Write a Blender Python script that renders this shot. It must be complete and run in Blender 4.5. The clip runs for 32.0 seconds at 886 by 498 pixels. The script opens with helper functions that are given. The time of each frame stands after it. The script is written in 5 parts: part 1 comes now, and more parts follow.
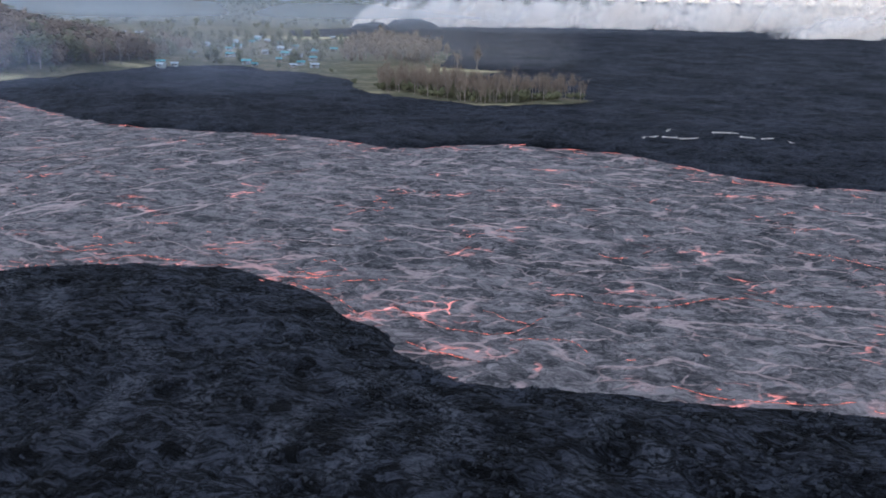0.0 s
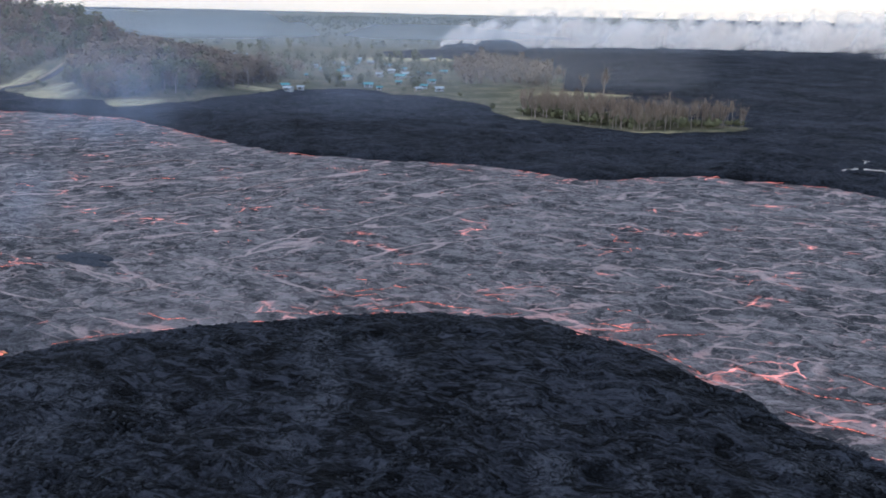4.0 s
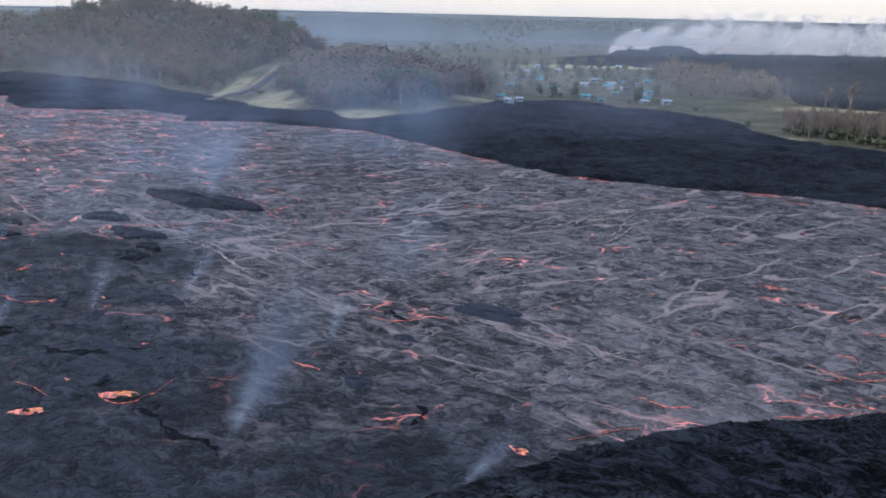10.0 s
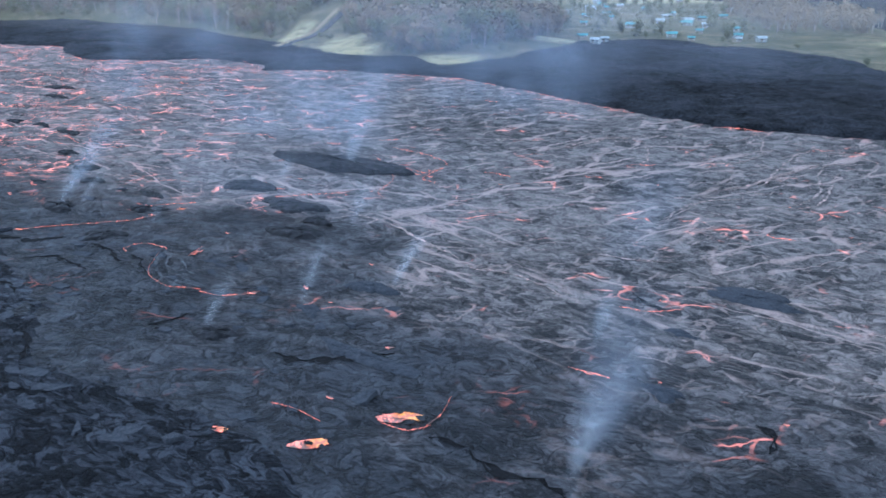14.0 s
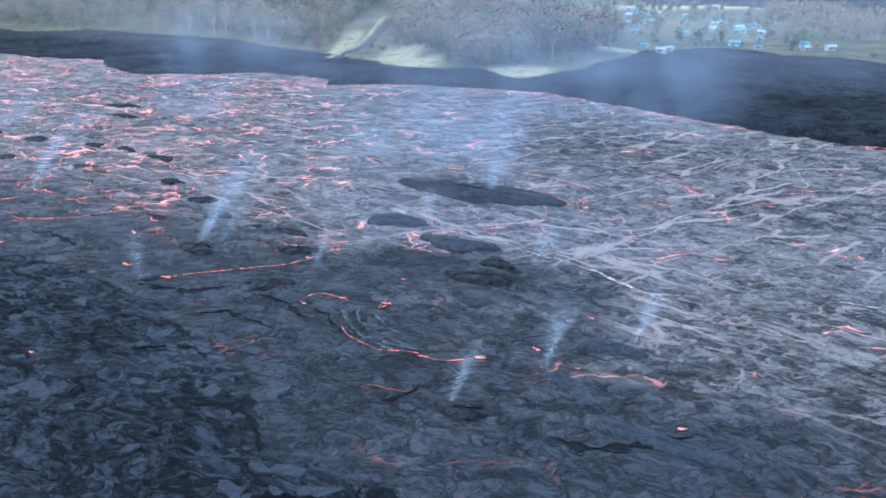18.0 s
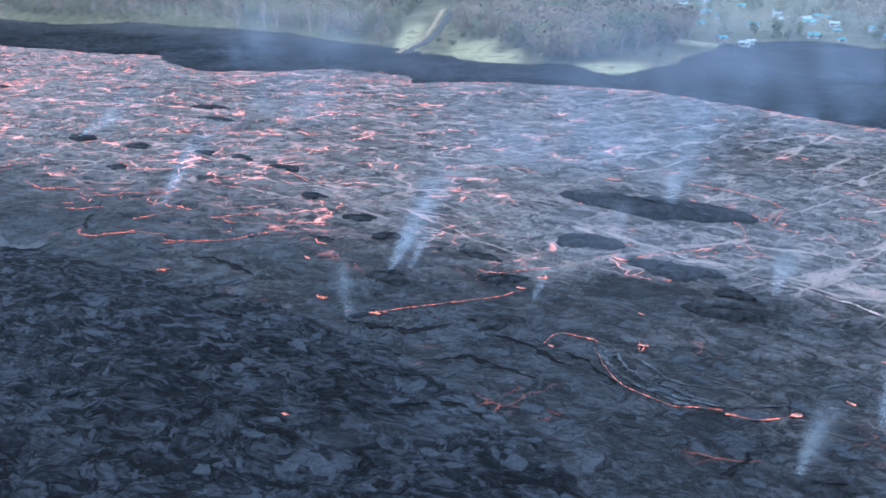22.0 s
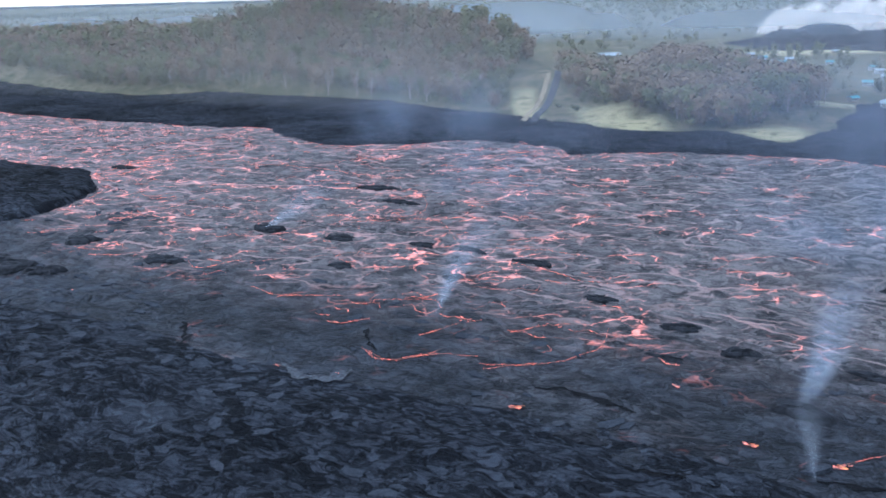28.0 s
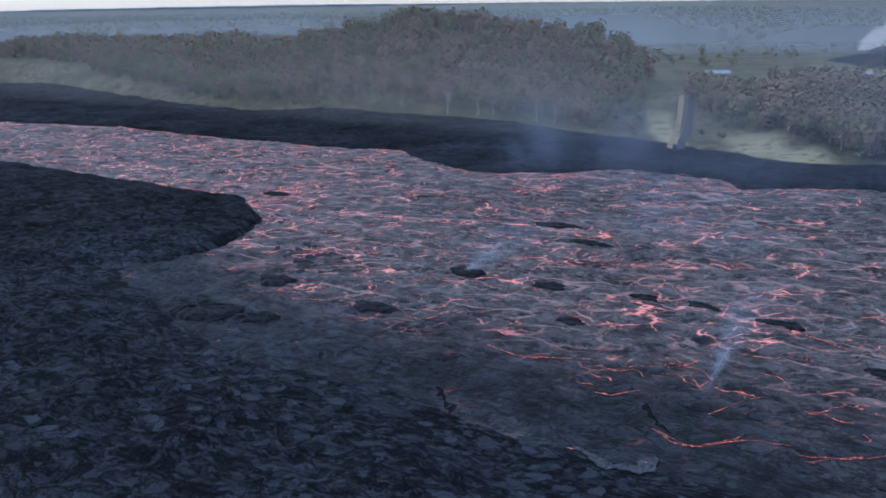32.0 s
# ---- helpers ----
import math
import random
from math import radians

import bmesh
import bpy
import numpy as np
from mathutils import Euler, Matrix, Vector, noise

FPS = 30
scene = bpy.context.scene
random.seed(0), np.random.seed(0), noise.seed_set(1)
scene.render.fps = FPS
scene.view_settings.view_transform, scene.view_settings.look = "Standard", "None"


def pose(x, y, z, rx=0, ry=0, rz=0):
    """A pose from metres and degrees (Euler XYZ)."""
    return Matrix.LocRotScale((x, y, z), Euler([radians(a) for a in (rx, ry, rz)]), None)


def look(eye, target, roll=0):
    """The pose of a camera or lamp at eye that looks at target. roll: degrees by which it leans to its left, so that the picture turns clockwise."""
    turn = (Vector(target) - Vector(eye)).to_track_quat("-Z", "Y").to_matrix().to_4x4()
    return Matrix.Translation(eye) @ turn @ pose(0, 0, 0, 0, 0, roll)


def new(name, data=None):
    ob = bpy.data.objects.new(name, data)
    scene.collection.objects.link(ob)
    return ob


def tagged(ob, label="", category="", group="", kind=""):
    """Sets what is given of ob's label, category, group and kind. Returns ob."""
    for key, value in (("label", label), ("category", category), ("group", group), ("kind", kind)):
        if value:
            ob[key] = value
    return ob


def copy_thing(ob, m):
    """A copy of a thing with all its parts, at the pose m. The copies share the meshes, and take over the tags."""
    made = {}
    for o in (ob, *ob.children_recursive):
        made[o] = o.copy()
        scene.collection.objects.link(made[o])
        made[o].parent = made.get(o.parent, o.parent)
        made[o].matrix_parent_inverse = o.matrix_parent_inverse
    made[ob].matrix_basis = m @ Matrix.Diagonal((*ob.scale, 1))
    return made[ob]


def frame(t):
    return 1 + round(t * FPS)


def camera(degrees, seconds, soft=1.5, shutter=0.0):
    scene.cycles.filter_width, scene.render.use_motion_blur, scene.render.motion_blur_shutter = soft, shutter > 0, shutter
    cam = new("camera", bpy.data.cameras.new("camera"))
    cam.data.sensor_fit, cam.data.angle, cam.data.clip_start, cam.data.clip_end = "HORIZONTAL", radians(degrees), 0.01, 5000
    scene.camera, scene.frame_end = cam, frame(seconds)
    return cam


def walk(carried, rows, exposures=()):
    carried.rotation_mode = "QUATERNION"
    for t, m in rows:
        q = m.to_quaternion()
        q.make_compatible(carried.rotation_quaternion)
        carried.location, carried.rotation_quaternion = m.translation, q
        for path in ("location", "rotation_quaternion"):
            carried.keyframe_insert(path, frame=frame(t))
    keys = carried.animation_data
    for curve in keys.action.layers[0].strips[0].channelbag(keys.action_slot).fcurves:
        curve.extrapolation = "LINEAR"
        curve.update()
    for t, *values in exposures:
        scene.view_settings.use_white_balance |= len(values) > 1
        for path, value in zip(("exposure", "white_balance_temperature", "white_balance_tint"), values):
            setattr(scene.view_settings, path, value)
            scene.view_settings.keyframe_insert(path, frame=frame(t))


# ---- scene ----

# ---------------------------------------------------------------- camera
# seconds, eye x y z, yaw (to the left), pitch, roll
PATH = [
    (0.0, 74.80, -23.99, 56.90, -5.450, -17.067, 1.166),
    (0.5, 69.23, -21.44, 56.97, -4.741, -17.015, 1.181),
    (1.0, 63.62, -18.91, 57.06, -3.416, -17.188, 1.456),
    (1.5, 57.91, -16.46, 57.19, -1.698, -17.244, 1.433),
    (2.0, 52.06, -14.14, 57.36, -1.405, -16.844, 1.313),
    (2.5, 46.01, -11.96, 57.58, -2.527, -16.752, 1.146),
    (4.5, 17.76, -6.61, 59.12, -2.036, -15.865, 0.776),
    (5.0, 11.70, -4.54, 59.44, -1.457, -15.903, 0.782),
    (5.5, 5.80, -2.34, 59.74, -0.702, -16.252, 0.985),
    (6.0, -0.00, 0.00, 60.00, -0.000, -16.420, 1.064),
    (6.5, -5.80, 2.48, 60.18, 1.017, -16.324, 0.977),
    (7.0, -11.61, 5.06, 60.33, 2.662, -16.481, 1.023),
    (7.5, -17.43, 7.69, 60.45, 3.903, -16.478, 1.001),
    (8.0, -23.28, 10.34, 60.57, 3.974, -16.296, 0.907),
    (8.5, -29.17, 12.96, 60.69, 4.059, -16.160, 1.110),
    (9.0, -35.09, 15.57, 60.78, 4.504, -15.901, 1.153),
    (9.5, -41.03, 18.17, 60.85, 4.852, -15.649, 0.979),
    (10.0, -46.96, 20.76, 60.89, 4.760, -16.003, 0.922),
    (10.5, -52.87, 23.35, 60.92, 4.648, -16.841, 0.599),
    (11.0, -58.76, 25.93, 60.96, 5.137, -17.797, 0.784),
    (11.5, -64.63, 28.49, 61.00, 6.002, -18.660, 0.767),
    (12.0, -70.48, 31.00, 61.08, 6.393, -18.963, 0.644),
    (12.5, -76.27, 33.42, 61.19, 6.150, -19.034, 0.527),
    (13.0, -81.99, 35.74, 61.32, 5.987, -19.470, 0.358),
    (13.5, -87.64, 37.98, 61.48, 5.339, -19.897, 0.062),
    (14.0, -93.24, 40.19, 61.65, 5.223, -20.080, -0.299),
    (14.5, -98.84, 42.39, 61.82, 5.472, -20.159, -0.453),
    (16.5, -121.31, 51.25, 62.54, 4.740, -20.089, -0.497),
    (17.0, -126.97, 53.52, 62.73, 4.838, -20.242, -0.167),
    (17.5, -132.62, 55.78, 62.92, 4.726, -20.368, -0.169),
    (18.0, -138.25, 58.01, 63.11, 4.017, -19.826, -0.496),
    (18.5, -143.88, 60.18, 63.31, 3.902, -19.696, -0.399),
    (19.0, -149.54, 62.28, 63.54, 4.147, -19.904, -0.818),
    (19.5, -155.23, 64.33, 63.78, 3.830, -19.937, -1.220),
    (20.0, -160.93, 66.33, 64.05, 3.077, -19.812, -1.024),
    (20.5, -166.65, 68.31, 64.31, 2.497, -19.809, -0.989),
    (21.0, -172.38, 70.30, 64.55, 2.574, -19.821, -0.852),
    (21.5, -178.14, 72.31, 64.77, 3.042, -20.171, -0.718),
    (22.0, -183.98, 74.39, 64.97, 3.376, -20.649, -0.605),
    (22.5, -189.89, 76.53, 65.16, 3.415, -21.304, -0.605),
    (23.0, -195.86, 78.69, 65.33, 3.086, -21.151, -0.670),
    (23.5, -201.87, 80.88, 65.51, 2.366, -20.553, -0.647),
    (24.0, -207.93, 83.07, 65.72, 1.137, -20.157, -0.802),
    (24.5, -214.00, 85.31, 65.94, -0.154, -19.814, -0.763),
    (25.0, -220.07, 87.59, 66.20, -0.881, -19.350, -0.258),
    (25.5, -226.14, 89.90, 66.48, -0.648, -18.757, -0.032),
    (27.5, -250.23, 99.26, 68.18, 1.476, -17.604, -1.319),
    (28.0, -256.22, 101.29, 69.00, 2.592, -17.175, -1.599),
    (28.5, -262.20, 103.26, 69.90, 4.272, -16.194, -1.686),
    (29.0, -268.18, 105.15, 70.87, 4.662, -15.365, -2.071),
    (29.5, -274.14, 106.95, 71.90, 3.785, -15.215, -2.254),
    (30.0, -280.09, 108.65, 72.97, 3.929, -15.014, -2.372),
    (30.5, -286.01, 110.27, 74.10, 4.182, -14.718, -2.359),
    (31.0, -291.94, 111.85, 75.25, 4.417, -14.694, -2.036),
    (31.5, -297.87, 113.41, 76.43, 4.900, -15.879, -1.192),
    (32.0, -303.80, 114.97, 77.61, 5.493, -16.850, -1.128),
]


def heading(x, y, z, yaw, pitch, roll):
    """The camera's pose from its place and its angles in degrees."""
    a, b = radians(yaw), radians(pitch)
    ahead = Vector((-math.sin(a) * math.cos(b), math.cos(a) * math.cos(b), math.sin(b)))
    eye = Vector((x, y, z))
    return look(eye, eye + ahead * 100, roll)


cam = camera(54.49, 32.0, soft=1.75)
walk(cam, [(t, heading(*r)) for t, *r in PATH],
     exposures=((0, 0.25, 4750, 14), (2, 0.35, 4700, 13), (5, 0.15, 4700, 13), (9, 0.3, 4680, 14), (10, 0.05, 4660, 14), (11, 0.2, 4570, 11), (12, 0.75, 4450, 8), (13, 0.72, 4420, 7), (16, 0.85, 4300, 4),
                (18, 1.05, 4310, 5), (20, 0.95, 4320, 4), (22, 0.98, 4320, 4), (22.6, 1.55, 4340, 3), (23.2, 1.65, 4350, 3), (24, 1.18, 4320, 3), (25, 1.15, 4320, 3), (27.5, 0.85, 4400, 7), (28.5, 0.35, 4480, 9), (29.3, 0.1, 4480, 10), (30, 0.1, 4470, 11), (31, -0.28, 4420, 12), (32, -0.22, 4330, 13)))

# ---------------------------------------------------------------- light
SUN_AZ, SUN_EL = radians(75), radians(32)      # to the left of the +y axis
world = bpy.data.worlds.new("world")
scene.world = world
world.use_nodes = True
wn = world.node_tree
sky = wn.nodes.new("ShaderNodeTexSky")
sky.sky_type, sky.sun_disc = "NISHITA", False
sky.sun_elevation, sky.sun_rotation = SUN_EL, -SUN_AZ
sky.air_density, sky.dust_density, sky.ozone_density = 1.0, 2.0, 1.0
# thin bright cloud over the whole sky
veil = wn.nodes.new("ShaderNodeMix")
veil.data_type = "RGBA"
veil.inputs["Factor"].default_value = 0.62
wn.links.new(sky.outputs[0], veil.inputs[6])
# the cloud is dimmest and warmest in a narrow band at the horizon, brightest just above it
way, axes, low, cloud, band, rim_ = (wn.nodes.new("ShaderNode" + k) for k in ("TexCoord", "SeparateXYZ", "MapRange", "Mix", "MapRange", "Mix"))
wn.links.new(way.outputs["Generated"], axes.inputs[0])
for part_, top_ in ((low, 0.3), (band, 0.06)):
    wn.links.new(axes.outputs["Z"], part_.inputs["Value"])
    part_.interpolation_type = "SMOOTHSTEP"
    part_.inputs["From Min"].default_value, part_.inputs["From Max"].default_value = 0.0, top_
cloud.data_type = rim_.data_type = "RGBA"
wn.links.new(low.outputs[0], cloud.inputs["Factor"])
wn.links.new(band.outputs[0], rim_.inputs["Factor"])
cloud.inputs[6].default_value, cloud.inputs[7].default_value = (21.0, 17.5, 12.6, 1), (11.2, 10.2, 8.9, 1)
rim_.inputs[6].default_value = (13.5, 10.0, 6.0, 1)
wn.links.new(cloud.outputs[2], rim_.inputs[7])
wn.links.new(rim_.outputs[2], veil.inputs[7])
wn.links.new(veil.outputs[2], wn.nodes["Background"].inputs[0])
wn.nodes["Background"].inputs[1].default_value = 0.14
sun = new("sun", bpy.data.lights.new("sun", "SUN"))
sun.data.energy, sun.data.angle, sun.data.color = 1.1, radians(25), (1.0, 0.95, 0.88)
sun.matrix_world = look((-math.sin(SUN_AZ) * 100, math.cos(SUN_AZ) * 100, math.tan(SUN_EL) * 100), (0, 0, 0))
scene.view_settings.exposure = 0.0

# ---------------------------------------------------------------- plan
# along: the way of the flight and of the channel; across: away from the camera
ALONG, ACROSS = np.array([-0.917, 0.399]), np.array([0.399, 0.917])

FAR_BANK = [(420, 150), (300, 190), (231, 215), (206, 225), (193, 235), (181, 254), (168, 276), (149, 286), (129, 293), (107, 289), (86, 285),
            (65, 302), (43, 314), (20, 320), (-27, 336), (-63, 370), (-103, 416), (-118, 431), (-150, 446), (-175, 454), (-219, 453),
            (-224, 468), (-237, 484), (-266, 491), (-290, 483), (-320, 485), (-347, 510), (-365, 540), (-411, 553), (-470, 580),
            (-550, 620), (-641, 645), (-900, 700)]
NEAR_LEFT = [(-900, 640), (-700, 580), (-559, 509), (-484, 472), (-451, 454), (-413, 436), (-406, 420), (-397, 403), (-396, 389), (-402, 365)]
CRUST_EDGE = [(-420, 345), (-385, 300), (-362, 284), (-330, 272), (-301, 252), (-270, 240), (-237, 225), (-203, 201), (-177, 175),
              (-166, 153), (-142, 143), (-122, 131), (-114, 117), (-110, 95), (-104, 50)]
NEAR_BANK = [(-88, 60), (-75, 95), (-64, 111), (-56, 117), (-42, 129), (-32, 134), (-18, 139), (8, 146), (24, 149), (37, 147), (50, 144), (58, 137), (67, 129),
             (71, 120), (79, 113), (80, 105), (88, 92), (104, 88), (128, 83), (148, 78), (220, 66), (420, 20)]
LAND_EDGE = [(178, 388), (130, 381), (102, 405), (83, 424), (70, 447), (66, 491), (48, 520), (13, 541), (-5, 572), (-45, 566), (-60, 555),
             (-100, 484), (-130, 456), (-147, 483), (-186, 492), (-210, 525), (-234, 545), (-281, 582), (-312, 618), (-347, 635),
             (-388, 654), (-425, 677), (-473, 671), (-520, 696), (-600, 750), (-712, 846), (-900, 900), (-3600, 1500)]
LAND_BACK = [(-3600, 4300), (1300, 4300), (900, 2600), (420, 1500), (110, 1150), (-10, 1010), (0, 915), (70, 885), (95, 860), (150, 700), (125, 575), (168, 550), (112, 470), (140, 430), (192, 402)]


def smooth(a, b, x):
    k = np.clip((x - a) / (b - a), 0, 1)
    return k * k * (3 - 2 * k)


def lattice(ix, iy, seed):
    """A repeatable random number for each cell of a grid."""
    h = (ix.astype(np.int64) * 374761393 + iy.astype(np.int64) * 668265263 + seed * 974634777) & 0x7FFFFFFF
    h = ((h ^ (h >> 13)) * 1274126177) & 0x7FFFFFFF
    return ((h ^ (h >> 16)) & 0xFFFFFF) / float(0xFFFFFF)


def vnoise(x, y, size, seed=0):
    """Smooth noise from -1 to 1 with features of the given size."""
    x, y = x / size, y / size
    ix, iy = np.floor(x), np.floor(y)
    fx, fy = x - ix, y - iy
    fx, fy = fx * fx * (3 - 2 * fx), fy * fy * (3 - 2 * fy)
    a, b = lattice(ix, iy, seed), lattice(ix + 1, iy, seed)
    c, d = lattice(ix, iy + 1, seed), lattice(ix + 1, iy + 1, seed)
    return 2 * ((a + (b - a) * fx) * (1 - fy) + (c + (d - c) * fx) * fy) - 1


def fractal(x, y, size, octaves=4, seed=0):
    out, amp = 0, 1.0
    for k in range(octaves):
        out = out + amp * vnoise(x + 17.3 * k, y - 9.1 * k, size, seed + k)
        size, amp = size * 0.47, amp * 0.55
    return out


def plates(x, y, size, seed=0):
    """Slabs: the distance to the slab's edge (in sizes) and a random number for each slab."""
    x, y = x / size, y / size
    ix, iy = np.floor(x), np.floor(y)
    f1, f2, who = np.full(x.shape, 9.0), np.full(x.shape, 9.0), np.zeros(x.shape)
    for dx in (-1, 0, 1):
        for dy in (-1, 0, 1):
            cx, cy = ix + dx, iy + dy
            d = np.hypot(cx + lattice(cx, cy, seed) - x, cy + lattice(cx, cy, seed + 5) - y)
            nearer = d < f1
            f2 = np.where(nearer, f1, np.minimum(f2, d))
            who = np.where(nearer, lattice(cx, cy, seed + 9), who)
            f1 = np.where(nearer, d, f1)
    return f2 - f1, who


def inside(x, y, loop):
    """Signed distance to a closed outline, positive within it."""
    p = np.array(loop, float)
    q = np.roll(p, -1, 0)
    best, odd = np.full(x.shape, 1e12), np.zeros(x.shape, bool)
    for (ax, ay), (bx, by) in zip(p, q):
        ex, ey = bx - ax, by - ay
        k = np.clip(((x - ax) * ex + (y - ay) * ey) / (ex * ex + ey * ey), 0, 1)
        best = np.minimum(best, (x - ax - k * ex) ** 2 + (y - ay - k * ey) ** 2)
        if ay != by:
            odd ^= ((ay > y) != (by > y)) & (x < ex * (y - ay) / (by - ay) + ax)
    return np.where(odd, 1, -1) * np.sqrt(best)


def to_line(x, y, line):
    """Distance to an open line."""
    best = np.full(x.shape, 1e12)
    for (ax, ay), (bx, by) in zip(line, line[1:]):
        ex, ey = bx - ax, by - ay
        k = np.clip(((x - ax) * ex + (y - ay) * ey) / (ex * ex + ey * ey), 0, 1)
        best = np.minimum(best, (x - ax - k * ex) ** 2 + (y - ay - k * ey) ** 2)
    return np.sqrt(best)


CHANNEL = FAR_BANK + NEAR_LEFT + CRUST_EDGE + NEAR_BANK
LAND = LAND_EDGE + LAND_BACK
# hills: x, y, height, reach along x, reach along y
HILLS = [(-340, 765, 36, 95, 75), (-430, 775, 20, 90, 60), (-560, 850, 24, 130, 90), (-760, 960, 22, 170, 100), (-142, 568, 15, 42, 50), (-250, 722, 20, 48, 60), (-216, 625, 13, 30, 34),
         (138, 1122, 9, 30, 30), (84, 1088, 7, 22, 26), (-1000, 1900, 20, 700, 300)]


def channel_depth(x, y):
    wobble = 1.6 * fractal(x, y, 14, 3, 40)
    return inside(x, y, CHANNEL) + wobble


def land_depth(x, y):
    return inside(x, y, LAND) + 2.5 * fractal(x, y, 22, 3, 60)


def land_height(x, y):
    h = 0.0 * x
    for hx, hy, top, rx, ry in HILLS:
        h = h + top * np.exp(-((x - hx) / rx) ** 2 - ((y - hy) / ry) ** 2)
    return h


def ground_height(x, y, deep=None, land=None):
    deep = channel_depth(x, y) if deep is None else deep
    land = land_depth(x, y) if land is None else land
    crusted = smooth(26, 6, to_line(x, y, CRUST_EDGE)) * (deep < 40)
    crusted = np.maximum(crusted, smooth(10, -60, y - (-0.44 * x + 112)) * smooth(-60, -110, x))
    rim = smooth(0.5, -2.2, deep)
    bank = (1.7 - 1.2 * crusted) * rim + 0.9 * smooth(0, -18, deep) * (1 - 0.6 * crusted) - 2.5 * smooth(0.5, 3.0, deep)
    clods = 1 - 2 * np.abs(fractal(x, y, 6, 3, 3))
    rough = clods * 0.45 + fractal(x, y, 13, 3, 5) * 0.6 + fractal(x, y, 55, 3, 8) * 0.9
    meadow = fractal(x, y, 40, 3, 12) * 0.8
    k = smooth(-2, 3, land)
    out = bank + rough * rim * (1 - k) * (0.35 + 0.65 * smooth(0, -12, deep)) * (1 - 0.45 * crusted)
    out = out * (1 - k) + k * (3.2 + meadow) + land_height(x, y) * smooth(-5, 25, land)
    return out


def steps(stops):
    """Coordinates along an axis: (start, end, step) rows joined end to end."""
    parts = [np.arange(a, b, s) for a, b, s in stops]
    return np.concatenate(parts + [[stops[-1][1]]])


def sheet(name, us, vs, height, keep=None, attributes=None):
    """A grid in along/across coordinates, lifted by height(x, y)."""
    u, v = np.meshgrid(us, vs)
    x = u * ALONG[0] + v * ACROSS[0]
    y = u * ALONG[1] + v * ACROSS[1]
    z = height(x, y)
    co = np.stack([x, y, z], -1).reshape(-1, 3)
    n, m = len(vs), len(us)
    i = np.arange(n * m).reshape(n, m)
    quads = np.stack([i[:-1, :-1], i[1:, :-1], i[1:, 1:], i[:-1, 1:]], -1).reshape(-1, 4)
    if keep is not None:
        good = keep(x, y).ravel()
        quads = quads[good[quads].any(1)]
        used = np.unique(quads)
        back = np.zeros(n * m, np.int64)
        back[used] = np.arange(len(used))
        quads, co = back[quads], co[used]
        x, y = co[:, 0], co[:, 1]
    mesh = bpy.data.meshes.new(name)
    mesh.vertices.add(len(co))
    mesh.vertices.foreach_set("co", co.ravel())
    mesh.loops.add(quads.size)
    mesh.loops.foreach_set("vertex_index", quads.ravel().astype(np.int32))
    mesh.polygons.add(len(quads))
    mesh.polygons.foreach_set("loop_start", np.arange(0, quads.size, 4, dtype=np.int32))
    mesh.polygons.foreach_set("use_smooth", np.ones(len(quads), bool))
    mesh.update(calc_edges=True)
    for key, values in (attributes or {}).items():
        layer = mesh.attributes.new(key, "FLOAT", "POINT")
        layer.data.foreach_set("value", np.asarray(values(co[:, 0], co[:, 1]), np.float32).ravel())
    return new(name, mesh)

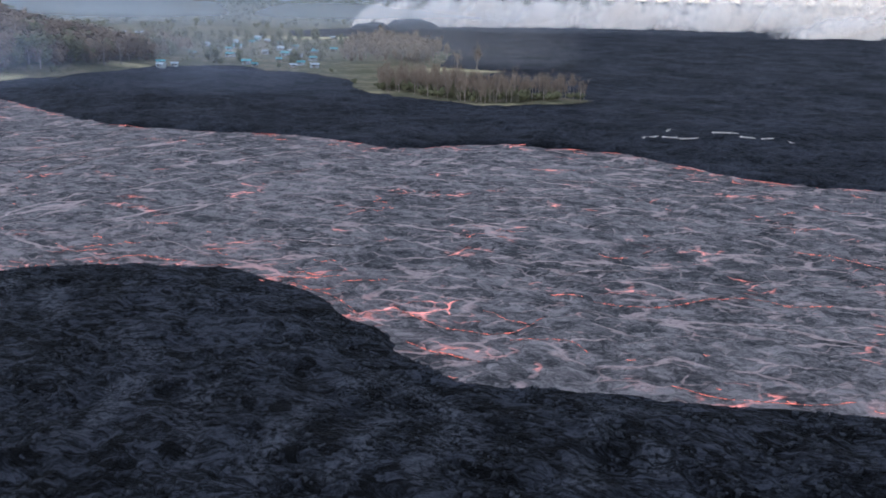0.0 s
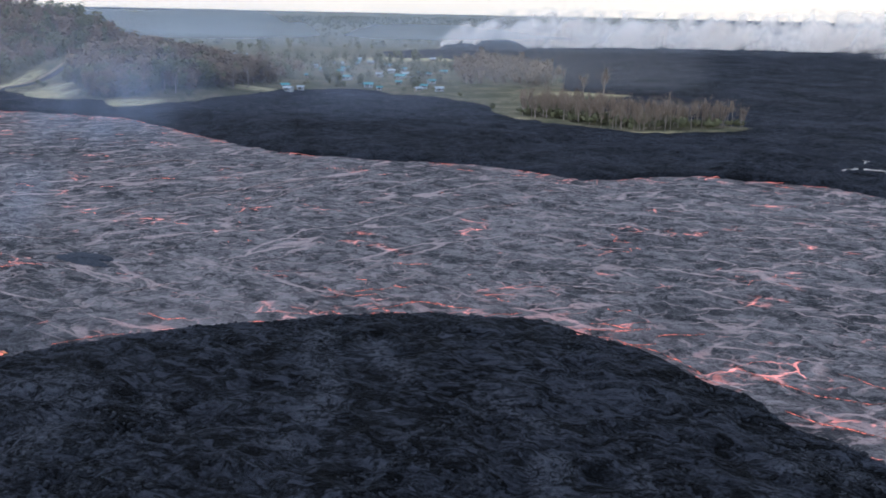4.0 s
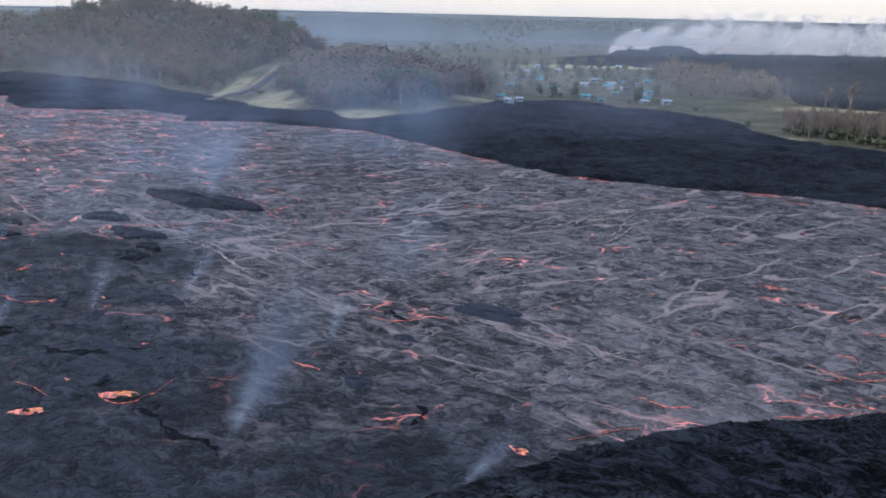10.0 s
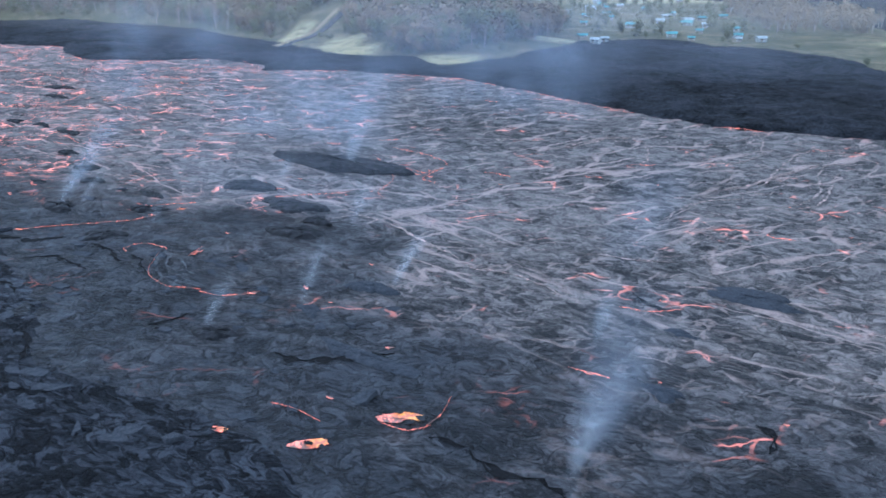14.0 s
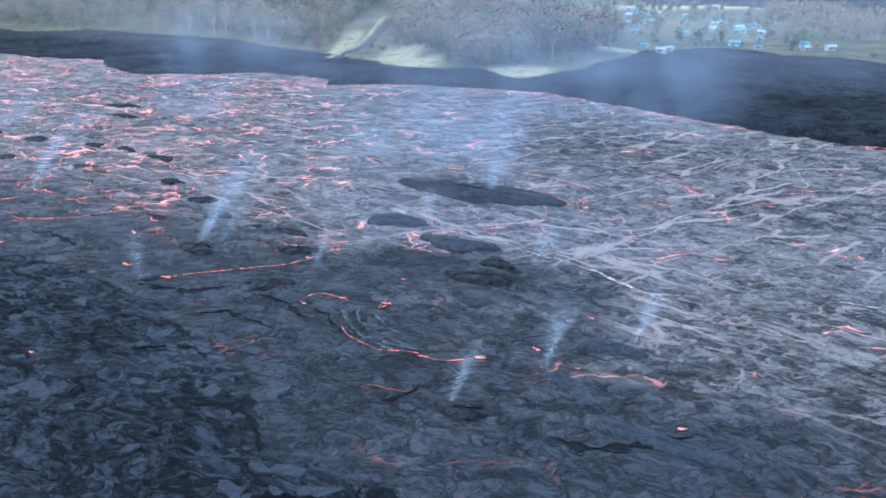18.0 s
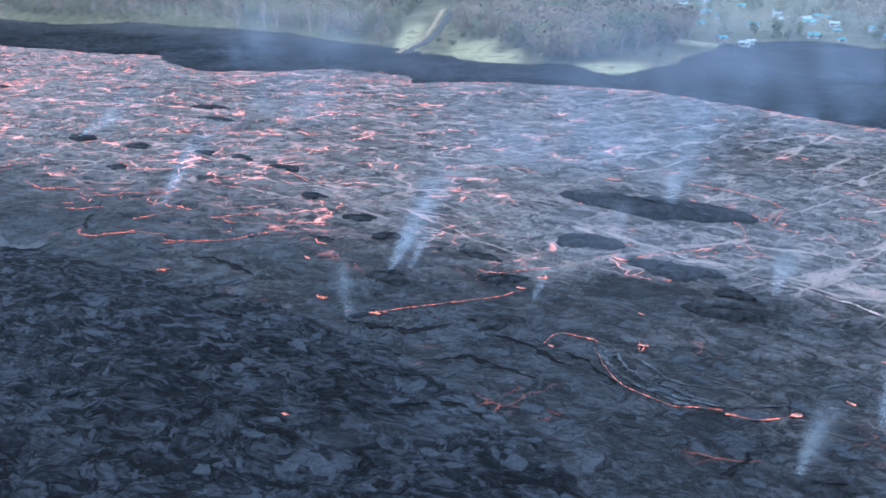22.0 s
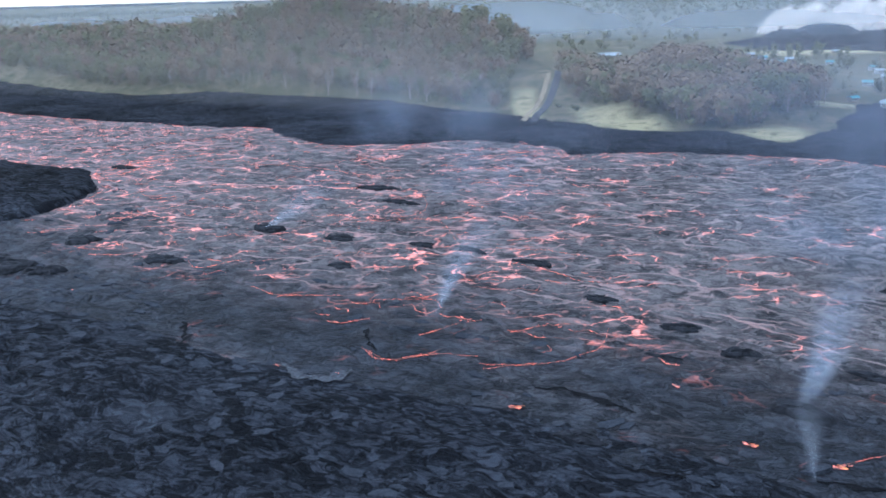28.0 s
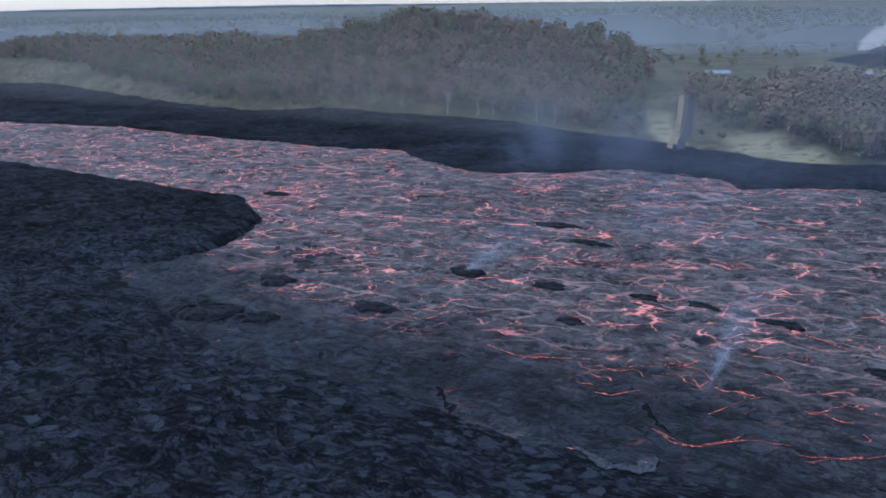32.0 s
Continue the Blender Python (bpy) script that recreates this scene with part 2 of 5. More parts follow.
# ---------------------------------------------------------------- materials
class Nodes:
    """Short hand for building a material."""

    def __init__(self, name):
        self.mat = bpy.data.materials.new(name)
        self.mat.use_nodes = True
        self.tree = self.mat.node_tree
        self.bsdf = self.tree.nodes["Principled BSDF"]
        self.out = self.tree.nodes["Material Output"]

    def node(self, kind):
        return self.tree.nodes.new("ShaderNode" + kind)

    def put(self, socket, value):
        if isinstance(value, bpy.types.NodeSocket):
            self.tree.links.new(value, socket)
        else:
            socket.default_value = value

    def coords(self):
        return self.node("TexCoord").outputs["Object"]

    def attr(self, name):
        n = self.tree.nodes.new("ShaderNodeAttribute")
        n.attribute_name = name
        return n.outputs["Fac"]

    def math(self, op, a, b=0.0, c=0.0, clamp=False):
        n = self.tree.nodes.new("ShaderNodeMath")
        n.operation, n.use_clamp = op, clamp
        for s, v in zip(n.inputs, (a, b, c)):
            self.put(s, v)
        return n.outputs[0]

    def vec(self, op, a, b=(0, 0, 0), scale=None):
        n = self.tree.nodes.new("ShaderNodeVectorMath")
        n.operation = op
        self.put(n.inputs[0], a)
        self.put(n.inputs[1], b)
        if scale is not None:
            self.put(n.inputs["Scale"], scale)
        return n.outputs[0]

    def noise(self, at, scale, detail=3.0, rough=0.55, colour=False):
        n = self.tree.nodes.new("ShaderNodeTexNoise")
        self.put(n.inputs["Vector"], at)
        n.inputs["Scale"].default_value, n.inputs["Detail"].default_value, n.inputs["Roughness"].default_value = scale, detail, rough
        return n.outputs["Color" if colour else "Fac"]

    def voronoi(self, at, scale, feature="F1", random=1.0):
        n = self.tree.nodes.new("ShaderNodeTexVoronoi")
        n.feature = feature
        self.put(n.inputs["Vector"], at)
        n.inputs["Scale"].default_value, n.inputs["Randomness"].default_value = scale, random
        return n.outputs

    def ramp(self, x, a, b, lo=0.0, hi=1.0):
        n = self.tree.nodes.new("ShaderNodeMapRange")
        n.interpolation_type = "SMOOTHSTEP"
        for s, v in zip(n.inputs, (x, a, b, lo, hi)):
            self.put(s, v)
        return n.outputs[0]

    def mix(self, k, a, b):
        n = self.tree.nodes.new("ShaderNodeMix")
        n.data_type = "RGBA"
        self.put(n.inputs["Factor"], k)
        for s, v in ((n.inputs[6], a), (n.inputs[7], b)):
            self.put(s, (*v, 1) if isinstance(v, tuple) and len(v) == 3 else v)
        return n.outputs[2]

    def warped(self, at, size, amount):
        """Coordinates pushed about by noise."""
        k = self.vec("SUBTRACT", self.noise(at, 1 / size, 2.0, colour=True), (0.5, 0.5, 0.5))
        return self.vec("ADD", at, self.vec("SCALE", k, scale=amount))

    def bump(self, height, strength, distance):
        n = self.tree.nodes.new("ShaderNodeBump")
        n.inputs["Strength"].default_value, n.inputs["Distance"].default_value = strength, distance
        self.put(n.inputs["Height"], height)
        self.tree.links.new(n.outputs[0], self.bsdf.inputs["Normal"])

    def set(self, **values):
        names = dict(colour="Base Color", rough="Roughness", metal="Metallic", glow="Emission Color", power="Emission Strength", alpha="Alpha", spec="Specular IOR Level")
        for key, value in values.items():
            self.put(self.bsdf.inputs[names[key]], (*value, 1) if isinstance(value, tuple) and len(value) == 3 else value)
        return self


def flow_coords(m, stretch):
    """Coordinates that are stretched along the channel."""
    at = m.coords()
    def dot(v):
        n = m.tree.nodes.new("ShaderNodeVectorMath")
        n.operation = "DOT_PRODUCT"
        m.put(n.inputs[0], at)
        n.inputs[1].default_value = v
        return n.outputs["Value"]
    c = m.tree.nodes.new("ShaderNodeCombineXYZ")
    m.put(c.inputs[0], m.math("DIVIDE", dot((-0.917, 0.399, 0)), stretch))
    m.put(c.inputs[1], dot((0.399, 0.917, 0)))
    return c.outputs[0]


def shards(m, flat, size=1.0, gaps=0.11):
    """Broken plates at two sizes: their own tone, the cracks between them, painted dark as if shaded, and their raised
    faces.
    """
    at = m.warped(m.warped(m.warped(flat, 9, 9.0), 2.6, 3.4), 0.8, 0.9)
    small, large = 1.7 * size, 5.0 * size
    shade = m.math("ADD", m.math("MULTIPLY", m.voronoi(at, 1 / small)["Color"], 0.6), m.math("MULTIPLY", m.voronoi(at, 1 / large)["Color"], 0.4))
    by_small = m.voronoi(at, 1 / small, "DISTANCE_TO_EDGE")["Distance"]
    by_large = m.voronoi(at, 1 / large, "DISTANCE_TO_EDGE")["Distance"]
    gate = m.ramp(m.noise(flat, 1 / 3.0, 4), 0.44, 0.60)
    rift = m.ramp(m.noise(flat, 1 / 7.0, 3), 0.40, 0.58)
    edge = m.math("MAXIMUM", m.math("MULTIPLY", m.ramp(by_small, gaps, 0.02), gate), m.math("MULTIPLY", m.ramp(by_large, gaps * 0.7, 0.012), rift))
    face = m.math("ADD", m.ramp(by_small, 0.0, 0.2, 0.0, 0.5), m.math("MULTIPLY", shade, 0.6))
    return shade, edge, face


def turned(m, dx, dy, stretch):
    """Coordinates stretched along a heading."""
    at = m.coords()
    c = m.tree.nodes.new("ShaderNodeCombineXYZ")
    for k, v in enumerate(((dx / stretch, dy / stretch, 0), (-dy, dx, 0))):
        n = m.tree.nodes.new("ShaderNodeVectorMath")
        n.operation = "DOT_PRODUCT"
        m.put(n.inputs[0], at)
        n.inputs[1].default_value = v
        m.put(c.inputs[k], n.outputs["Value"])
    return c.outputs[0]


def net(m, at, size, wide, low, high, sway=0.7):
    """A torn net of seams of about even width, wide metres to each side."""
    way_ = m.warped(m.warped(at, size, size * sway), size * 0.3, size * 0.22)
    d = m.voronoi(way_, 1 / size, "DISTANCE_TO_EDGE")["Distance"]
    reach = m.ramp(m.noise(at, 1 / (size * 0.5), 3), 0.3, 0.7, 0.45 * wide / size, 1.5 * wide / size)
    k = m.math("SUBTRACT", 1.0, m.math("DIVIDE", d, reach), clamp=True)
    return m.math("MULTIPLY", m.ramp(k, 0.0, 0.7), m.ramp(m.noise(at, 1 / (size * 1.1), 2), low, high))


def make_lava():
    """Moving lava: grey slabs of cooling skin, pale seams drawn out by the flow, and glowing cracks."""
    m = Nodes("lava_skin")
    flat = flow_coords(m, 1.35)
    fresh, heat, cross, sheared = m.attr("fresh"), m.attr("warmth"), m.attr("cross"), m.attr("sheared")
    near = m.warped(flat, 3, 2.4)
    patch = m.noise(near, 1 / 5, 5, 0.58)
    broad = m.noise(flat, 1 / 40, 3)
    grain = m.noise(near, 1.5, 5, 0.70)
    shade, cracks, face = shards(m, flat, 0.95)
    tone = m.math("ADD", m.math("MULTIPLY", patch, 0.40), m.math("MULTIPLY", grain, 0.60))
    tone = m.math("ADD", tone, m.math("MULTIPLY", m.math("SUBTRACT", broad, 0.5), 0.24))
    tone = m.math("ADD", tone, m.math("MULTIPLY", m.math("SUBTRACT", shade, 0.5), 0.30))
    dull = m.mix(m.ramp(tone, 0.36, 0.64), (0.009, 0.010, 0.0125), (0.050, 0.054, 0.065))
    bright = m.mix(m.ramp(tone, 0.36, 0.64), (0.020, 0.020, 0.022), (0.196, 0.178, 0.172))
    skin = m.mix(fresh, dull, bright)
    plate = m.math("MULTIPLY", m.math("MULTIPLY", m.math("ADD", 0.35, m.math("MULTIPLY", sheared, 0.65)), fresh), m.ramp(shade, 0.52, 0.72))
    skin = m.mix(m.math("MULTIPLY", plate, 0.34), skin, (0.27, 0.235, 0.225))
    # parallel streaks where the stream is pulled past the stalled crust
    drag = turned(m, 0.80, -0.60, 7.0)
    streak = m.noise(m.warped(drag, 5, 2.5), 1 / 2.2, 4, 0.6)
    skin = m.mix(m.math("MULTIPLY", m.math("MULTIPLY", m.math("MULTIPLY", sheared, fresh), m.ramp(streak, 0.50, 0.66)), 0.42), skin, (0.22, 0.195, 0.18))
    skin = m.mix(m.math("MULTIPLY", cracks, m.ramp(fresh, 0.0, 1.0, 0.80, 0.48)), skin, (0.009, 0.009, 0.010))
    film = m.math("MULTIPLY", m.ramp(m.noise(m.warped(flat, 8, 6), 1 / 6, 4), 0.40, 0.62), m.math("MULTIPLY", heat, 0.26))
    skin = m.mix(film, skin, (0.27, 0.225, 0.215))
    over = m.math("SUBTRACT", 1.0, m.math("MAXIMUM", cross, sheared), clamp=True)
    long_ = net(m, turned(m, 0.80, 0.60, 3.0), 12.0, 0.58, 0.45, 0.57)
    pulled = net(m, turned(m, 0.80, -0.60, 4.5), 8.0, 0.44, 0.47, 0.59)
    along = net(m, turned(m, 0.97, -0.24, 2.2), 9.0, 0.50, 0.45, 0.57)
    fine = net(m, turned(m, 0.97, 0.24, 1.5), 4.6, 0.26, 0.48, 0.60)
    seams = m.math("MAXIMUM", m.math("MAXIMUM", m.math("MULTIPLY", long_, cross), m.math("MULTIPLY", pulled, sheared)),
                   m.math("MAXIMUM", m.math("MULTIPLY", along, over), m.math("MULTIPLY", fine, 0.6)))
    seams = m.math("MULTIPLY", seams, m.ramp(fresh, 0.05, 0.7))
    seams = m.math("MULTIPLY", seams, m.ramp(grain, 0.30, 0.52, 0.40, 1.0))
    skin = m.mix(m.math("MULTIPLY", seams, m.ramp(heat, 0.2, 1.0, 0.85, 0.75)), skin, (0.39, 0.31, 0.285))
    where = m.ramp(m.math("ADD", m.noise(flat, 1 / 15, 4), m.math("MULTIPLY", heat, 0.11)), 0.56, 0.70)
    veins = m.math("MAXIMUM", net(m, turned(m, 0.97, 0.24, 1.6), 9.5, 0.28, 0.36, 0.46), m.math("MULTIPLY", fine, 0.5))
    hot = m.math("MULTIPLY", m.math("MULTIPLY", veins, m.math("MULTIPLY", where, m.ramp(fresh, 0.05, 0.45, 0.15, 1.0))), m.ramp(m.noise(flat, 1 / 4, 4), 0.36, 0.56))
    ember = m.math("MULTIPLY", m.math("MULTIPLY", seams, m.ramp(heat, 0.1, 1.0)), m.ramp(m.noise(flat, 1 / 20, 3), 0.40, 0.62, 0.02, 0.18))
    m.set(colour=skin, rough=m.ramp(grain, 0.3, 0.8, 0.6, 0.9), spec=0.10, glow=(1.0, 0.27, 0.17), power=m.math("ADD", m.math("MULTIPLY", hot, 1.1), ember))
    m.bump(m.math("ADD", m.math("ADD", grain, patch), m.math("ADD", m.math("MULTIPLY", seams, 0.5), face)), 1.0, 0.8)
    return m.mat


def make_ground():
    """Old dark flow, stalled crust, and dry meadow where the land was spared."""
    m = Nodes("old_flow_and_meadow")
    at = m.coords()
    flat = flow_coords(m, 1.6)
    land, old, pale, slick = m.attr("land"), m.attr("crust"), m.attr("pale"), m.attr("slick")
    clod = m.noise(m.warped(at, 1.5, 1.0), 1 / 0.9, 6, 0.76)
    lump = m.noise(m.warped(flat, 3, 2.2), 1 / 4.5, 5, 0.62)
    broad = m.noise(at, 1 / 34, 4, 0.6)
    near = m.warped(flat, 2.5, 2.0)
    shade, cracks, face = shards(m, flat, 0.72)
    rugged = m.attr("rugged")
    # noise that also drives the bump; its hollows are coloured near-black as shade
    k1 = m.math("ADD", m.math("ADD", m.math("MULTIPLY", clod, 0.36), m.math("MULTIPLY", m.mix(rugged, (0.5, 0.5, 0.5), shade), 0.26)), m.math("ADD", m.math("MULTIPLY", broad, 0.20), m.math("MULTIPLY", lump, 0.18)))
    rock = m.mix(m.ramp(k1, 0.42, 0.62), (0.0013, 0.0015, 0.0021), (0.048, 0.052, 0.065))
    rope = m.ramp(m.noise(m.warped(at, 2.0, 1.8), 1 / 0.9, 5, 0.72), 0.38, 0.60)
    rock = m.mix(m.math("MULTIPLY", m.attr("fan"), m.math("MULTIPLY", rope, 0.8)), rock, (0.078, 0.082, 0.095))
    k2 = m.math("ADD", m.math("MULTIPLY", m.noise(near, 1.0, 6, 0.74), 0.55), m.math("MULTIPLY", shade, 0.45))
    pave = m.mix(m.ramp(k2, 0.38, 0.66), (0.011, 0.012, 0.0155), (0.070, 0.077, 0.095))
    pave = m.mix(m.math("MULTIPLY", slick, 0.75), pave, m.mix(m.ramp(k2, 0.3, 0.7), (0.034, 0.037, 0.045), (0.086, 0.094, 0.113)))
    pave = m.mix(m.ramp(broad, 0.52, 0.62, 0.0, 0.55), pave, m.mix(m.ramp(k2, 0.42, 0.70), (0.005, 0.0055, 0.007), (0.050, 0.055, 0.068)))
    # shadow in the gaps between slabs, painted into crust and rock colour
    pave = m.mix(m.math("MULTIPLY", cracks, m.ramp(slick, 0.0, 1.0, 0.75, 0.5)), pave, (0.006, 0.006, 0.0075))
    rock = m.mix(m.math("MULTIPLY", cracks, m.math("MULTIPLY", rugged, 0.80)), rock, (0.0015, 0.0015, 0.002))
    rock = m.mix(old, rock, pave)
    grass = m.mix(m.ramp(m.noise(at, 1 / 25, 4), 0.35, 0.65), (0.095, 0.092, 0.052), (0.17, 0.145, 0.088))
    grass = m.mix(m.ramp(m.noise(at, 1 / 5, 4), 0.4, 0.75), grass, (0.075, 0.078, 0.042))
    grass = m.mix(m.math("MULTIPLY", pale, m.ramp(m.noise(at, 1 / 6, 4), 0.25, 0.5)), grass, (0.40, 0.35, 0.19))
    k = m.ramp(m.math("ADD", land, m.math("MULTIPLY", m.math("SUBTRACT", clod, 0.5), 1.2)), 0.3, 0.7)
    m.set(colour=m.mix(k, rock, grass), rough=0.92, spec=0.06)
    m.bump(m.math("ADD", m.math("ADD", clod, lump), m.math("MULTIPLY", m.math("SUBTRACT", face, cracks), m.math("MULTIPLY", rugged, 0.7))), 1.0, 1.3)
    return m.mat


LAVA, GROUND = make_lava(), make_ground()

# ---------------------------------------------------------------- ground and channel
us = steps([(-4200, -600, 120), (-600, -180, 12), (-180, 560, 1.15), (560, 1000, 3.0), (1000, 1400, 20), (1400, 4800, 120)])
vs = steps([(-3000, -60, 150), (-60, 30, 6), (30, 170, 1.0), (170, 290, 3.0), (290, 400, 1.8), (400, 560, 4), (560, 1100, 8), (1100, 4100, 50)])


def land_share(x, y):
    return smooth(-3, 3, land_depth(x, y))


def crust_share(x, y):
    low = y - (-0.44 * x + 112)
    a = smooth(30, -10, low) * smooth(-60, -110, x)
    a = np.maximum(a, smooth(60, 25, to_line(x, y, CRUST_EDGE)))
    return np.clip(a * (0.8 + 0.4 * vnoise(x, y, 30, 77)), 0, 1)


# paler ropy fans on the old flow, and smooth tongues in the stalled crust: reach, line
FANS = [(2.2, [(73, 87), (76, 90), (79, 91), (83, 87), (86, 81), (87, 71)]),
        (1.3, [(69, 82), (65, 74), (63, 68), (62, 63)]),
        (1.5, [(79, 78), (75, 71), (72, 63)]),
        (1.6, [(86, 76), (84, 68), (81, 61)]),
        (1.6, [(106, 76), (101, 68), (100, 61)]),
        (1.3, [(110, 70), (110, 65), (109, 59)]),
        (2.2, [(17, 130), (22, 120), (24, 113)]),
        (1.2, [(102, 85), (108, 79), (116, 78)]),
        (2.4, [(9, 135), (10, 122), (12, 113), (11, 103)]),
        (1.4, [(-14, 111), (-12, 106), (-8, 103), (-6, 98)]),
        (4.5, [(-45, 114), (-36, 111), (-29, 113), (-24, 108)]),
        (3.0, [(-29, 108), (-25, 100), (-26, 93)]),
        (1.4, [(35, 104), (38, 106), (41, 100), (43, 97)]),
        (1.5, [(3, 100), (6, 96), (9, 93)]),
        (1.6, [(42, 88), (42, 78), (39, 73)]),
        (1.5, [(54, 87), (52, 78), (54, 68)])]
TONGUES = [(3.5, [(-204, 171), (-192, 178), (-178, 181), (-166, 184), (-160, 180)]),
           (4.0, [(-171, 162), (-165, 154), (-159, 150)]),
           (3.5, [(-164, 162), (-156, 167), (-148, 171)]),
           (4.0, [(-194, 183), (-191, 180), (-182, 186), (-175, 183)]),
           (5.0, [(-99, 139), (-90, 138), (-80, 137), (-76, 132)]),
           (4.0, [(-114, 153), (-125, 149), (-134, 150)]),
           (3.0, [(-316, 229), (-307, 225), (-303, 229)]),
           (3.0, [(-332, 263), (-319, 266), (-305, 262)])]


def near_lines(x, y, rows, seed):
    sway = vnoise(x, y, 5, seed) * 1.4 + vnoise(x, y, 1.9, seed + 1) * 0.9
    out = 0.0 * x
    for reach, points in rows:
        close = (x > min(p[0] for p in points) - 20) & (x < max(p[0] for p in points) + 20) & (y > min(p[1] for p in points) - 20) & (y < max(p[1] for p in points) + 20)
        if close.any():
            out[close] = np.maximum(out[close], smooth(reach * 1.5, reach * 0.5, to_line(x[close], y[close], points) + sway[close]))
    return out


def fan_share(x, y):
    return near_lines(x, y, FANS, 131)


def rugged_share(x, y):
    """The near side of the stream is young and broken; the far side is older and smoother."""
    return np.maximum(0.12, smooth(270, 200, x * ACROSS[0] + y * ACROSS[1]))


def slick_share(x, y):
    return near_lines(x, y, TONGUES, 141)


# dry pale grass: x, y, reach along x, reach along y
PALE = [(-128, 472, 15, 18), (-195, 530, 13, 28), (-183, 500, 12, 14), (-231, 560, 7, 40), (120, 384, 60, 3), (75, 425, 10, 6), (135, 548, 34, 9),
        (-74, 552, 16, 9), (40, 880, 90, 30)]


def pale_share(x, y):
    out = 0.0 * x
    for px, py, rx, ry in PALE:
        out = np.maximum(out, np.exp(-((x - px) / rx) ** 4 - ((y - py) / ry) ** 4))
    return np.clip(out + 0.25 * vnoise(x, y, 9, 33) * (out > 0.05), 0, 1)


ground = sheet("ground", us, vs, ground_height, attributes=dict(land=land_share, crust=crust_share, pale=pale_share, fan=fan_share, slick=slick_share, rugged=rugged_share))
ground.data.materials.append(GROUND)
tagged(ground, "dark rugged old lava flow with spared dry meadow beyond", "ground", kind="structure")


def lava_height(x, y):
    edge, who = plates(x + 3 * vnoise(x, y, 12, 2), y + 3 * vnoise(x, y, 12, 3), 6.0, 21)
    edge2, who2 = plates(x + 6 * vnoise(x, y, 30, 4), y + 6 * vnoise(x, y, 30, 5), 17.0, 31)
    slab = smooth(0.0, 0.22, edge) * (0.10 + 0.28 * who) + smooth(0.0, 0.15, edge2) * 0.25 * who2
    return slab + 0.25 * fractal(x, y, 45, 3, 50) + 0.18 * fractal(x, y, 5, 2, 52) - 0.2


def fresh_share(x, y):
    """How young the lava's skin is: dull and stalled towards the crusted side."""
    k = smooth(12, 74, to_line(x, y, CRUST_EDGE)) * (0.10 + 0.90 * smooth(26, 74, np.hypot(x + 80, (y - 122) * 1.25))) * (0.05 + 0.95 * smooth(24, 46, np.hypot(x + 150, y - 200)))
    k = np.maximum(k, 0.9 * smooth(-220, -300, x) * smooth(22, 66, to_line(x, y, CRUST_EDGE)))
    return np.clip(k + 0.22 * vnoise(x, y, 28, 91) + 0.12 * vnoise(x, y, 9, 92), 0, 1)


DRAG = [(-190, 262), (-138, 236), (-112, 211), (-94, 191), (-70, 176), (-30, 160), (10, 152)]


def sheared_share(x, y):
    """Where the stream is drawn out along the stalled crust."""
    return smooth(38, 14, to_line(x, y, DRAG) + 6 * vnoise(x, y, 18, 94))


def cross_share(x, y):
    """Where long seams run aslant over the open stream."""
    return smooth(-190, -120, x + 14 * vnoise(x, y, 40, 95)) * smooth(85, 30, x) * smooth(168, 192, y + 0.25 * x + 10 * vnoise(x, y, 20, 96))


lava = sheet("lava_flow", steps([(-170, 520, 1.0), (520, 1000, 1.6)]), steps([(24, 70, 1.2), (70, 200, 0.75), (200, 350, 1.0)]), lava_height,
             keep=lambda x, y: inside(x, y, CHANNEL) > -7,
             attributes=dict(fresh=fresh_share, sheared=sheared_share, cross=cross_share,
                             warmth=lambda x, y: np.maximum.reduce([0.8 * smooth(30, 2, to_line(x, y, NEAR_BANK[6:15])), 0.4 * smooth(24, 2, to_line(x, y, NEAR_BANK[14:])), 0.8 * smooth(12, 1, to_line(x, y, FAR_BANK)), smooth(40, 8, np.hypot(x + 404, y - 440))]) + (0.9 * smooth(-120, -250, x) + 0.6 * smooth(-320, -430, x)) * smooth(10, 45, to_line(x, y, CRUST_EDGE))))
lava.data.materials.append(LAVA)
tagged(lava, "grey crusted lava stream with glowing red cracks", "lava", kind="structure")

# ---------------------------------------------------------------- helpers for things
def build(name, verts, faces, material, parent=None, label="", smooth_faces=False, attributes=None):
    """One mesh object from points and faces, under its thing if one is given."""
    mesh = bpy.data.meshes.new(name)
    mesh.from_pydata([tuple(v) for v in verts], [], [tuple(f) for f in faces])
    if smooth_faces:
        mesh.polygons.foreach_set("use_smooth", np.ones(len(mesh.polygons), bool))
    for key, values in (attributes or {}).items():
        mesh.attributes.new(key, "FLOAT", "POINT").data.foreach_set("value", np.asarray(values, np.float32))
    mesh.materials.append(material)
    mesh.update()
    ob = new(name, mesh)
    if parent is not None:
        ob.parent = parent
    if label:
        tagged(ob, label)
    return ob


def one(x):
    return np.array([float(x)])


def ground_at(x, y):
    return float(ground_height(one(x), one(y))[0])


GRID_U, GRID_V, GRID_STEP = -180.0, 40.0, 1.5
_u, _v = np.meshgrid(np.arange(GRID_U, 1000, GRID_STEP), np.arange(GRID_V, 370, GRID_STEP))
_x, _y = _u * ALONG[0] + _v * ACROSS[0], _u * ALONG[1] + _v * ACROSS[1]
TOP = np.maximum(np.where(inside(_x, _y, CHANNEL) > -6, lava_height(_x, _y), -9), ground_height(_x, _y))


